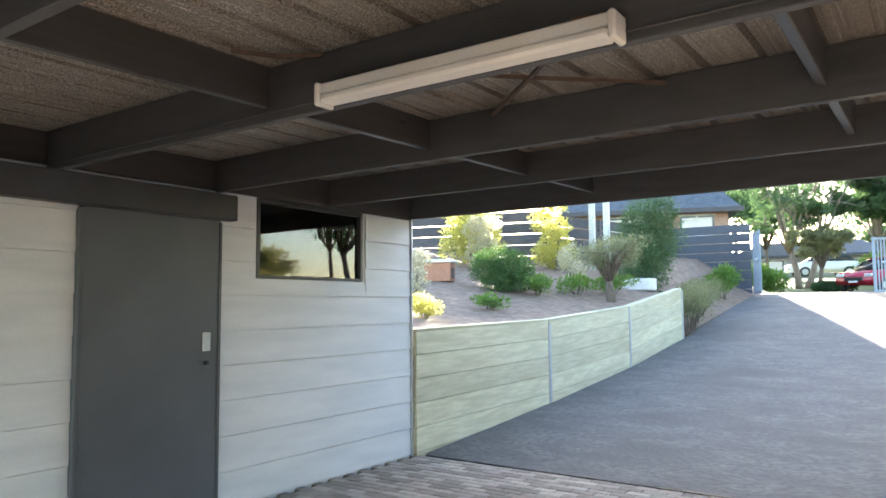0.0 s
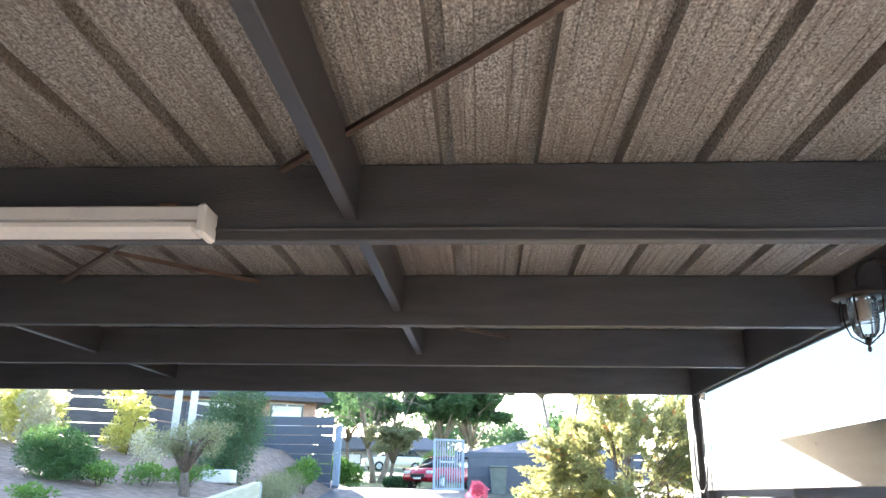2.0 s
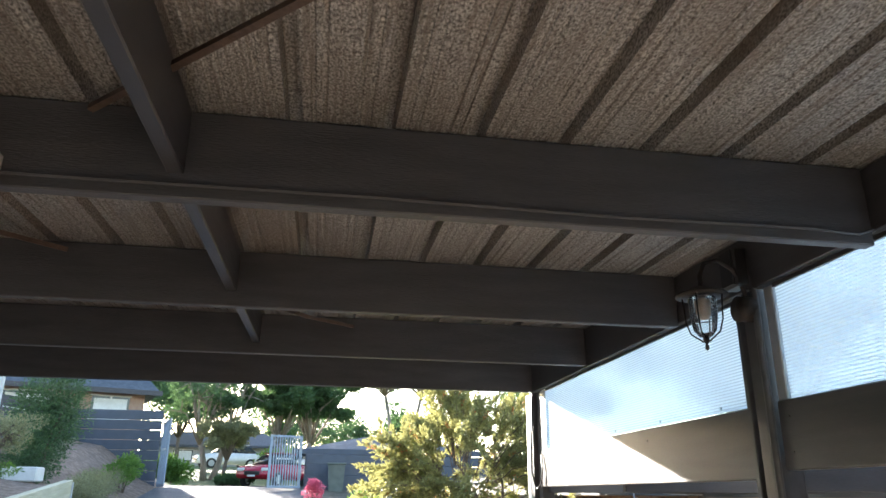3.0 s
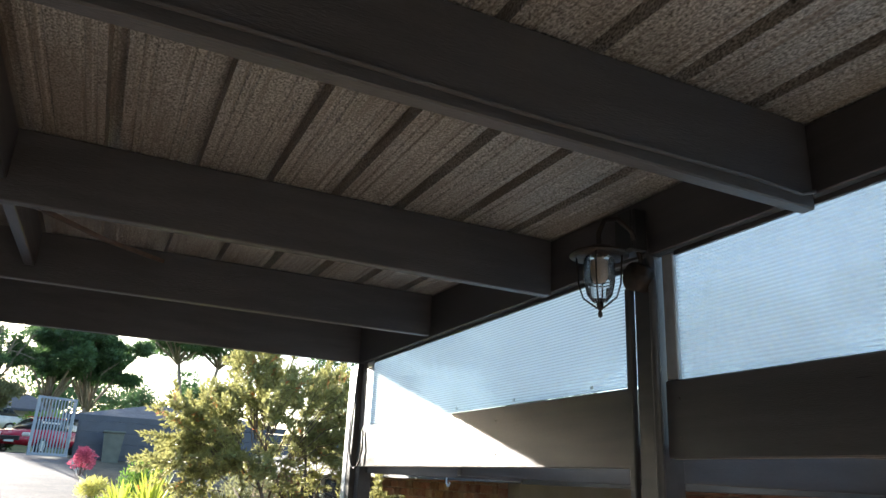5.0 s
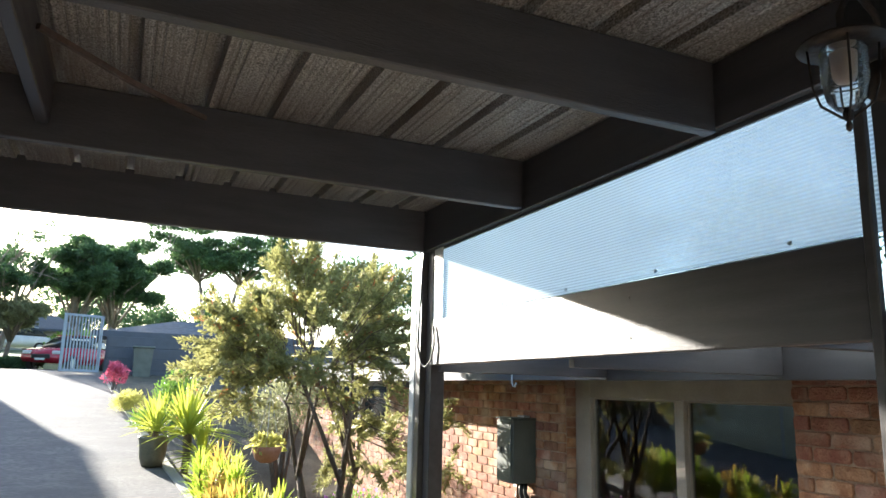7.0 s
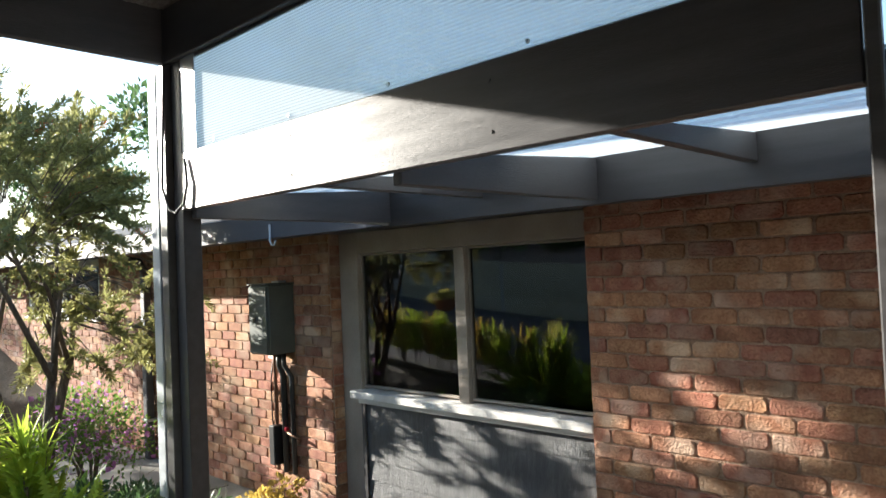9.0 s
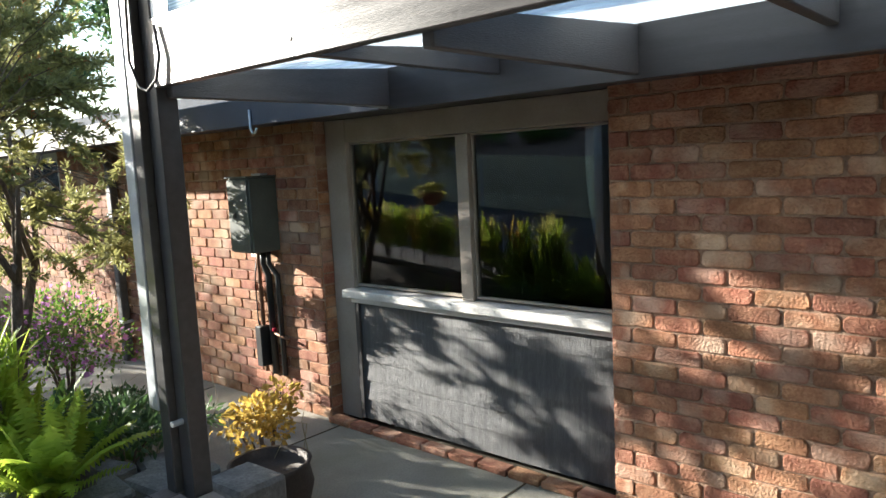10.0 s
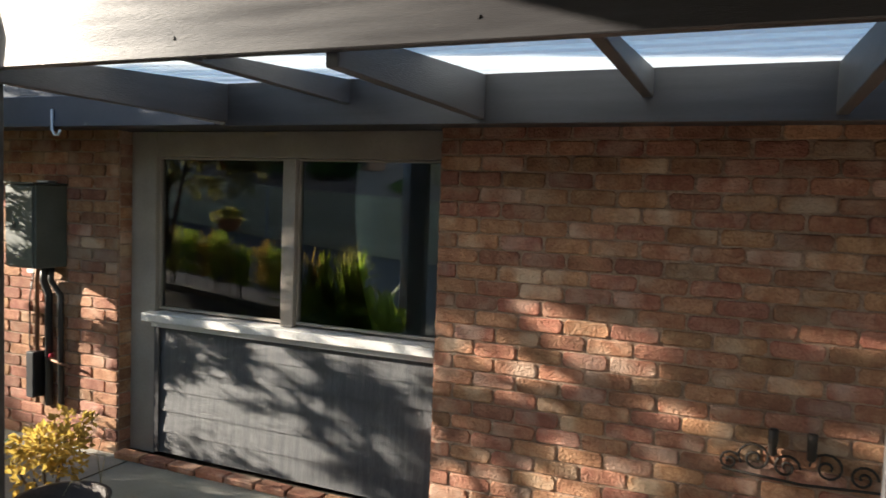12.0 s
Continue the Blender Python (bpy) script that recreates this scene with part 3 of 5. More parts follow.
# ---- retaining wall of sleepers ----
ret = thing("retaining_wall", "treated pine sleeper retaining wall with steel posts", "retaining wall", kind="structure")
bays = (((6.345, 1.285), (9.44, 1.325)), ((9.46, 1.325), (12.6, 1.49)), ((12.62, 1.49), (15.75, 1.86)))
for (y0, z0), (y1, z1) in bays:
    L = math.hypot(y1 - y0, z1 - z0)
    me = mesh_of("sleeper", soft_box((-0.04, 0.0, -0.246), (0.04, L - 0.03, 0.0), 0.006), SLEEPER)
    cap = mesh_of("capping", soft_box((-0.11, 0.0, 0.0), (0.045, L - 0.02, 0.022), 0.004), SLEEPER)
    tilt = math.degrees(math.atan2(z1 - z0, y1 - y0))
    for i in range(6):
        piece("sleeper", me, ret, pose(SX + RNG.uniform(-0.003, 0.003), y0 + 0.01, z0 - 0.25 * i - 0.003, tilt))
    piece("capping", cap, ret, pose(SX, y0 + 0.01, z0, tilt))
for y, z in ((9.45, 1.3), (12.61, 1.48), (15.76, 1.85)):
    part("steel_post", soft_box((SX - 0.05, y - 0.035, -0.2), (SX + 0.052, y + 0.035, z - 0.01)), STEEL, ret)

# ---- drain ----
drain = thing("drain_grate", "long black channel drain grate across the driveway", "drain", kind="structure")
part("channel", boxes(((-4.4, 6.425, -0.1), (1.3, 6.56, -0.03))), BLACK, drain)
bm = bmesh.new()
for i in range(190):
    x = -4.4 + i * 0.03
    box(bm, (x, 6.44, -0.029), (x + 0.014, 6.545, 0.004))
box(bm, (-4.4, 6.43, -0.029), (1.3, 6.44, 0.005))
box(bm, (-4.4, 6.545, -0.029), (1.3, 6.556, 0.005))
part("grate", bm, BLACK, drain)

# ---- right side of the carport ----
RX = 1.78
post_a = thing("carport_post", "charcoal painted timber carport post with conduit", "post")
part("shaft", soft_box((RX - 0.03, 3.215, -0.5), (RX + 0.07, 3.315, 2.664)), PAINT_DARK_Y, post_a)
part("batten", soft_box((RX - 0.035, 3.335, 0.0), (RX - 0.01, 3.365, 2.36)), PAINT_DARK_Y, post_a)
part("conduit", rod([(RX - 0.045, 3.2, -0.4), (RX - 0.045, 3.2, 2.3), (RX - 0.03, 3.22, 2.42), (RX - 0.045, 3.25, 2.6)], 0.014), PAINT_DARK, post_a, smooth=True)
post_b = thing("carport_post", "pair of charcoal timber posts at the carport front", "post")
part("shaft", soft_box((RX - 0.01, 6.225, -0.5), (RX + 0.08, 6.315, 2.448)), PAINT_DARK_Y, post_b)
part("front_shaft", soft_box((RX - 0.045, 6.32, -0.5), (RX + 0.045, 6.395, 2.45)), PAINT_DARK_Y, post_b)
part("flashing", soft_box((RX - 0.05, 6.4, 0.36), (RX + 0.03, 6.48, 2.44)), STEEL, post_b, "sunlit galvanised steel flashing strip")
part("bolt", rod([(RX - 0.06, 6.27, 0.33), (RX - 0.008, 6.27, 0.33)], 0.014), STEEL, post_b)
cable = thing("cable", "black electrical cable looping down the front post", "cable")
part("loop", rod([(RX - 0.05, 6.3, 2.42), (RX - 0.06, 6.31, 2.1), (RX - 0.06, 6.33, 1.85), (RX - 0.055, 6.27, 1.74), (RX - 0.05, 6.22, 1.72), (RX - 0.04, 6.16, 1.76), (RX - 0.035, 6.13, 1.85), (RX - 0.03, 6.16, 1.97)], 0.007), BLACK, cable, smooth=True)
for a, b, z0, z1 in ((3.37, 6.22, 1.735, 2.005), (-4.0, 3.19, 1.765, 2.01)):
    rl = thing("side_rail", "wide charcoal timber rail under the polycarbonate", "rail")
    part("board", soft_box((RX - 0.02, a, z0), (RX + 0.025, b, z1)), PAINT_DARK_Y, rl)
    for y in (b - 0.06, b - 0.9, b - 1.9):
        for z in (z0 + 0.06, z1 - 0.06):
            part("screw", rod([(RX - 0.023, y, z), (RX - 0.0195, y, z)], 0.006, 8), PAINT_DARK_Y, rl)
for a, b in ((3.32, 6.22), (-4.0, 3.13)):
    pn = thing("polycarbonate_panel", "pale fluted translucent polycarbonate panel above the rail", "panel")
    part("sheet", boxes(((RX, a, 2.012), (RX + 0.008, b, 2.449))), POLY, pn)
    part("top_bead", soft_box((RX - 0.012, a, 2.432), (RX - 0.001, b, 2.449), 0.002), PAINT_DARK_Y, pn, "thin dark bead")
    for k in range(5):
        y = a + (b - a) * (k + 0.5) / 5
        part("screw", rod([(RX - 0.006, y, 2.03), (RX - 0.0005, y, 2.03)], 0.007, 10), STEEL, pn)
solid("panel_flashing", soft_box((RX - 0.012, 3.135, 2.012), (RX + 0.02, 3.19, 2.446)), STEEL, "grey metal flashing beside the panel", "flashing")

# ---- pergola over the path ----
LX = 3.05
solid("ledger_beam", soft_box((LX, -4, 1.675), (LX + 0.045, 6.2, 1.905)), PAINT_DARK_Y, "charcoal ledger beam under the house eave", "beam")
def sheet_z(x):
    return 1.805 + (x - RX) * 0.07
for i, y in enumerate((6.2, 5.47, 4.78, 4.06, 3.36, 2.66, 1.96)):
    bm = bmesh.new()
    z0 = 1.695 if i % 2 == 0 else 1.775
    for v in box(bm, (RX + 0.03, y - 0.022, z0), (LX - 0.002, y + 0.022, 1.9)):
        if v.co.z > 1.85:
            v.co.z = sheet_z(v.co.x) - 0.002
    bmesh.ops.bevel(bm, geom=bm.edges[:], offset=0.004, segments=1, affect="EDGES")
    solid("pergola_rafter", bm, PAINT_DARK, "charcoal timber rafter over the side path", "rafter", group="pergola rafters")
bm = bmesh.new()
for v in box(bm, (RX + 0.03, -4, 0.0), (LX + 0.3, 6.25, 0.008)):
    v.co.z += sheet_z(v.co.x)
solid("pergola_roof", bm, POLY, "translucent polycarbonate roof over the side path", "roof", "structure")

# ---- house ----
HX = 3.62
FLOOR_Z = -0.5
house = thing("wall_east", "worn red brick house wall", "wall", kind="structure")
part("mortar_core", boxes(((HX + 0.006, -4, FLOOR_Z - 0.1), (HX + 0.24, 5.205, 1.72)), ((HX + 0.006, 7.56, FLOOR_Z - 0.1), (HX + 0.24, 12.2, 1.72)), ((HX + 0.006, 12.2, FLOOR_Z - 0.1), (HX + 0.24, 15.0, 0.95)), ((HX + 0.006, 15.0, FLOOR_Z - 0.1), (HX + 0.24, 19.0, 1.72))), MORTAR, house)
solid("eave", boxes(((LX + 0.05, -4, 1.722), (HX + 0.6, 19, 1.74))), LINTEL, "dark soffit lining under the house eave", "eave", "structure")
solid("roof_house", boxes(((LX + 0.32, -4, 1.92), (12, 19, 2.0))), ROOF_TILE, "low house roof", "roof", "structure")
solid("fascia_board", soft_box((LX - 0.02, 6.25, 1.68), (LX + 0.03, 19, 1.86)), FENCE_BLUE, "blue grey house fascia with gutter", "fascia")
solid("path", boxes(((1.95, -4, FLOOR_Z - 0.1), (HX - 0.001, 16, FLOOR_Z))), CONCRETE, "weathered concrete side path", "path", "structure")

solid("corner_flashing", boxes(((RX - 0.016, 6.07, 1.995), (RX - 0.012, 6.2, 2.448))), STEEL, "grey strip of metal beside the front post", "flashing")

# ---- carport fittings ----
lamp = thing("batten_light", "white fluorescent batten light on the roof beam, off", "ceiling light", (-1.405, 2.505, 2.452))
part("tray", soft_box((-0.648, -0.035, -0.01), (0.648, 0.052, 0.035), 0.006), WHITE_PLASTIC, lamp)
part("diffuser", soft_box((-0.635, -0.045, -0.05), (0.635, 0.045, -0.011), 0.012), WHITE_PLASTIC, lamp)
for x in (-0.664, 0.637):
    part("end_cap", soft_box((x, -0.05, -0.06), (x + 0.028, 0.055, 0.038), 0.008), WHITE_PLASTIC, lamp)
part("cable_entry", soft_box((0.5, -0.02, 0.036), (0.56, 0.02, 0.05), 0.004), COPPER, lamp)

STRAPS = (((-0.55, 2.54), (0.66, 1.34)), ((-1.0, 3.8), (-2.15, 2.62)), ((-2.0, 3.81), (-0.8, 2.62)), ((-0.29, 4.48), (0.25, 5.05)), ((-2.36, 2.26), (-2.1, 2.54)))
for a, b in STRAPS:
    st = bmesh.new()
    q = [Vector((a[0], a[1], 2.635)), Vector(((a[0] + b[0]) / 2, (a[1] + b[1]) / 2, 2.622)), Vector((b[0], b[1], 2.64))]
    tube(st, q, 0.013, 4)
    solid("brace_strap", st, STRAP, "rusty steel brace strap under the deck", "brace", group="roof braces")
solid("beam_cable", rod([(-4.4, 2.552, 2.442), (-2.0, 2.551, 2.446), (-0.6, 2.551, 2.438), (0.2, 2.551, 2.442), (0.9, 2.551, 2.434), (1.5, 2.55, 2.441), (1.68, 2.549, 2.433), (1.73, 2.546, 2.45)], 0.006), PAINT_DARK, "thin painted cable along the roof beam", "cable")

lan = thing("lantern", "black caged bulkhead lantern with ribbed glass, off", "wall lamp", (1.52, 3.212, 2.207))
part("hood", lathe([(0.012, 0.235), (0.05, 0.23), (0.07, 0.215), (0.115, 0.205), (0.118, 0.198), (0.06, 0.196)], 28), IRON, lan, smooth=True)
gl = part("glass", lathe([(0.004, 0.035), (0.03, 0.042), (0.05, 0.065), (0.058, 0.1)] + [(0.058 + (0.004 if k % 2 else 0), 0.104 + k * 0.006) for k in range(14)] + [(0.058, 0.192)], 28), LAMP_GLASS, lan, "ribbed clear glass")
gl.visible_shadow = False
part("bulb", lathe([(0.004, 0.105), (0.024, 0.11), (0.032, 0.125), (0.036, 0.18), (0.012, 0.193)], 16), BULB, lan, "pale peach lamp inside", smooth=True)
for k in range(4):
    a = math.pi / 4 + k * math.pi / 2
    part("cage_bar", rod([(0.09 * math.cos(a), 0.09 * math.sin(a), 0.2), (0.082 * math.cos(a), 0.082 * math.sin(a), 0.1), (0.065 * math.cos(a), 0.065 * math.sin(a), 0.055), (0.012 * math.cos(a), 0.012 * math.sin(a), 0.02)], 0.0036, 6), IRON, lan, smooth=True)
part("finial", lathe([(0.003, -0.012), (0.009, -0.006), (0.009, 0.004), (0.005, 0.012), (0.014, 0.02), (0.014, 0.035), (0.005, 0.045)], 14), IRON, lan, smooth=True)
part("swan_neck", rod([(0, 0, 0.23), (0, 0.0, 0.28), (0.02, -0.005, 0.33), (0.08, 0.0, 0.35), (0.15, 0.01, 0.32), (0.2, 0.03, 0.24), (0.21, 0.035, 0.18)], 0.009, 8), IRON, lan, smooth=True)
part("wall_rose", rod([(0.165, 0.035, 0.165), (0.224, 0.035, 0.165)], 0.05, 20), IRON, lan, smooth=True)
for piece_ob in lan.children:
    if piece_ob.name.split(".")[0] in ("hood", "glass", "cage_bar", "finial", "bulb"):
        piece_ob.scale = (0.84, 0.84, 1)
box_ = thing("junction_box", "black junction box high on the post", "junction box", (1.72, 3.27, 2.5))
part("body", soft_box((-0.04, -0.05, -0.04), (0.02, 0.05, 0.12), 0.006), BLACK, box_)
part("lid", soft_box((-0.05, -0.045, -0.035), (-0.041, 0.045, 0.115), 0.004), BLACK, box_)

# ---- house window and panel ----
w2 = thing("window_2", "two-pane kitchen window in a greige timber frame", "window", kind="structure")
FX = HX + 0.1
for lo, hi in (((FX, 7.33, FLOOR_Z + 0.02), (FX + 0.11, 7.55, 1.72)), ((FX, 5.215, 1.555), (FX + 0.11, 7.328, 1.72)), ((FX, 6.215, 0.51), (FX + 0.1, 6.31, 1.553)), ((FX + 0.01, 5.215, 0.52), (FX + 0.1, 5.25, 1.553))):
    part("frame", soft_box(lo, hi), FRAME_TAN, w2)
for a, b in ((5.252, 6.213), (6.312, 7.328)):
    for lo, hi in (((FX + 0.03, a, 0.522), (FX + 0.07, b, 0.538)), ((FX + 0.03, a, 1.54), (FX + 0.07, b, 1.552)), ((FX + 0.03, a, 0.539), (FX + 0.07, a + 0.01, 1.539)), ((FX + 0.03, b - 0.01, 0.539), (FX + 0.07, b, 1.539))):
        part("sash", soft_box(lo, hi, 0.003), FRAME_TAN, w2)
    g = part("pane", boxes(((FX + 0.048, a + 0.008, 0.537), (FX + 0.053, b - 0.008, 1.541))), GLASS, w2)
    g.visible_shadow = False
part("sill", soft_box((FX - 0.09, 5.215, 0.45), (FX + 0.1, 7.37, 0.508), 0.006), SILL_WHITE, w2, "weathered white timber sill")
part("sill_apron", soft_box((FX - 0.04, 5.215, 0.41), (FX + 0.02, 7.328, 0.449), 0.004), SILL_WHITE, w2)
panel = thing("window_panel", "charcoal rough-sawn boards under the kitchen window", "cladding", kind="structure")
for i in range(6):
    z0 = FLOOR_Z + 0.04 + i * 0.146
    bm = bmesh.new()
    v = box(bm, (FX, 5.22, z0), (FX + 0.05, 7.326, min(z0 + 0.144, 0.408)))
    for q in v[4:]:
        if q.co.x < FX + 0.01:
            q.co.x += 0.011
    part("board", bm, BOARD_DARK, panel)
part("corner_strip", soft_box((FX - 0.012, 7.28, FLOOR_Z + 0.04), (FX + 0.0, 7.327, 0.408)), PAINT_DARK_Y, panel)
solid("room_shell", boxes(((FX + 0.14, 4.0, -0.5), (7.0, 9.0, -0.45)), ((7.0, 4.0, -0.5), (7.1, 9.0, 1.72)), ((FX + 0.12, 3.9, -0.5), (7.1, 4.0, 1.72)), ((FX + 0.12, 9.0, -0.5), (7.1, 9.1, 1.72)), ((HX + 0.24, 4.0, 1.74), (7.1, 9.1, 1.8)), ((FX + 0.13, 4.01, -0.44), (4.3, 8.99, 0.42))), INSIDE, "dim kitchen interior behind the window", "room", "structure")
tap = thing("tap", "chrome kitchen mixer tap behind the window", "tap", (3.98, 6.62, 0.42))
part("body", lathe([(0.024, 0.0), (0.024, 0.02), (0.016, 0.03), (0.016, 0.12), (0.02, 0.13), (0.02, 0.16)], 14), CHROME, tap, smooth=True)
part("spout", rod([(0, 0, 0.14), (0.05, 0.02, 0.22), (0.12, 0.05, 0.24), (0.17, 0.07, 0.2)], 0.01), CHROME, tap, smooth=True)
part("lever", rod([(0, 0, 0.16), (-0.02, -0.05, 0.2)], 0.006), CHROME, tap, smooth=True)
soap = thing("soap_bottle", "clear pump soap bottle behind the window", "bottle", (3.96, 6.44, 0.42))
part("bottle", lathe([(0.03, 0.0), (0.033, 0.01), (0.033, 0.16), (0.02, 0.18), (0.012, 0.185)], 16), WHITE_PLASTIC, soap, smooth=True)
part("pump", rod([(0, 0, 0.185), (0, 0, 0.23), (0.0, 0.04, 0.235)], 0.008), CHROME, soap, smooth=True)

# brick edging on the path below the panel
edging = thing("brick_edging", "row of red bricks lying along the wall base", "edging", kind="structure")
eb = mesh_of("brick", soft_box((-0.05, -0.112, 0.0), (0.05, 0.112, 0.045), 0.008), BRICK)
for i in range(13):
    piece("brick", eb, edging, pose(HX + 0.0 - 0.01, 4.6 + i * 0.235, FLOOR_Z - 0.002, 0, 0, RNG.uniform(-2, 2)))

# ---- meter box ----
mb = thing("meter_box", "grey green electricity meter box with conduits", "meter box", (HX, 8.04, 0.77))
part("body", soft_box((-0.25, 0.0, 0.0), (0.0, 0.28, 0.57), 0.008), METER, mb)
part("lid", soft_box((-0.268, 0.008, 0.012), (-0.251, 0.272, 0.558), 0.006), METER, mb)
part("rain_hood", soft_box((-0.275, -0.006, 0.571), (0.0, 0.286, 0.582), 0.003), METER, mb)
for k in range(3):
    part("louvre", soft_box((-0.274, 0.05, 0.06 + k * 0.03), (-0.269, 0.19, 0.072 + k * 0.03), 0.002), METER, mb)
part("latch", soft_box((-0.28, 0.16, 0.27), (-0.269, 0.19, 0.31), 0.003), BLACK, mb)
part("bracket", soft_box((-0.09, 0.08, 0.583), (-0.02, 0.2, 0.6), 0.004), STEEL, mb)
for k, (y, r, mt) in enumerate(((0.06, 0.02, BLACK), (0.13, 0.026, BLACK), (0.2, 0.016, COPPER))):
    part("conduit", rod([(-0.08, y, 0.0), (-0.07, y + 0.02, -0.1), (-0.04, y - 0.04 + 0.05 * k, -0.2), (-0.035, y - 0.04 + 0.05 * k, -1.0)], r, 10), mt, mb, smooth=True)
part("earth_wire", rod([(-0.03, 0.3, -0.06), (-0.02, 0.36, -0.25), (-0.02, 0.36, -0.6), (-0.03, 0.3, -0.72), (-0.03, 0.24, -0.68)], 0.006, 6), BLACK, mb, smooth=True)
part("outlet", soft_box((-0.03, 0.3, -0.07), (-0.001, 0.38, 0.0), 0.005), WHITE_PLASTIC, mb, "white weatherproof outlet")
part("gas_valve", soft_box((-0.075, 0.08, -0.65), (-0.04, 0.105, -0.62), 0.006), CAR_RED, mb, "red valve tag")
part("branch_pipe", rod([(-0.04, 0.16, -0.66), (-0.05, -0.08, -0.7)], 0.011), COPPER, mb, smooth=True)
part("lower_box", soft_box((-0.1, 0.22, -0.95), (-0.001, 0.3, -0.62), 0.008), BLACK, mb)

spot = thing("spot_light", "twin beige outdoor spot lights on the brick wall", "wall lamp", (HX, 9.95, 1.46))
part("base", soft_box((-0.03, -0.04, -0.03), (0.0, 0.04, 0.03), 0.006), WHITE_PLASTIC, spot)
for d in (-0.07, 0.07):
    part("head", rod([(-0.03, d * 0.5, 0.0), (-0.07, d, -0.01), (-0.13, d * 1.2, -0.03)], 0.022, 12, 0.045), WHITE_PLASTIC, spot, smooth=True)
dp = thing("downpipe", "dark round downpipe on the brick wall", "downpipe", (HX, 10.75, FLOOR_Z))
part("pipe", soft_box((-0.1, -0.05, 0.0), (-0.02, 0.05, 2.0), 0.01), PAINT_DARK, dp)
part("elbow", rod([(-0.06, 0.0, 2.0), (-0.12, 0.0, 2.12), (-0.45, 0.0, 2.2)], 0.045, 10), PAINT_DARK, dp, smooth=True)
for z in (0.4, 1.5):
    part("clip", soft_box((-0.108, -0.06, z), (0.0, 0.06, z + 0.03), 0.003), STEEL, dp)
w3 = thing("window_3", "white framed window further along the brick wall", "window", kind="structure")
for lo, hi in (((HX + 0.03, 12.21, 0.98), (HX + 0.12, 12.3, 1.72)), ((HX + 0.03, 14.9, 0.98), (HX + 0.12, 14.99, 1.72)), ((HX + 0.03, 12.3, 1.62), (HX + 0.12, 14.9, 1.72)), ((HX - 0.03, 12.18, 0.94), (HX + 0.12, 15.02, 0.98)), ((HX + 0.03, 13.55, 0.98), (HX + 0.12, 13.65, 1.62))):
    part("frame", soft_box(lo, hi), SILL_WHITE, w3)
part("blind", boxes(((HX + 0.11, 12.3, 0.98), (HX + 0.115, 14.9, 1.62))), SILL_WHITE, w3, "closed white blind")
part("pane", boxes(((HX + 0.07, 12.3, 0.98), (HX + 0.075, 14.9, 1.62))), GLASS, w3)
gut = thing("gutter_rod", "thin grey pipe with hooks along the pergola end", "pipe")
part("pipe", rod([(RX + 0.05, 6.235, 1.74), (LX, 6.215, 1.695)], 0.013), STEEL, gut, smooth=True)
hook = thing("hook", "bent grey wire hook hanging from the fascia", "hook", (LX - 0.03, 7.44, 1.66))
part("wire", rod([(0, 0, 0.12), (0, 0, 0.0), (0, -0.02, -0.03), (0, -0.05, -0.03), (0, -0.07, 0.0)], 0.008, 8), STEEL, hook, smooth=True)

scroll = thing("wall_scroll", "black wrought iron scroll holder on the brick wall", "wall decor", (HX - 0.02, 3.36, 0.1))
def spiral(cy, cz, r, turns, way):
    return [(0, cy + way * r * (1 - k / 26) * math.cos(k * turns * 2 * math.pi / 22), cz + r * (1 - k / 26) * math.sin(k * turns * 2 * math.pi / 22)) for k in range(23)]
part("bar", rod([(0, -0.34, 0.02), (0, 0.0, 0.0), (0, 0.34, 0.02)], 0.007, 6), IRON, scroll, smooth=True)
for cy, cz, r, w in ((0.2, 0.09, 0.075, 1), (0.07, 0.07, 0.06, -1), (-0.1, 0.09, 0.075, 1), (-0.24, 0.07, 0.06, -1), (0.31, 0.06, 0.05, -1)):
    part("scroll", rod(spiral(cy, cz, r, 1.6, w), 0.006, 6), IRON, scroll, smooth=True)
for cy in (0.13, -0.03):
    part("candle_cup", lathe([(0.012, 0.12), (0.02, 0.13), (0.022, 0.24), (0.018, 0.245)], 12, (-0.02, cy, 0)), IRON, scroll, smooth=True)

# ---- path joints ----
for y in (4.1, 5.75, 7.4, 9.1, 10.8):
    solid("path_joint", boxes(((2.0, y, FLOOR_Z), (HX - 0.06, y + 0.012, FLOOR_Z + 0.004))), SOIL, "dark joint across the concrete path", "joint", "structure")

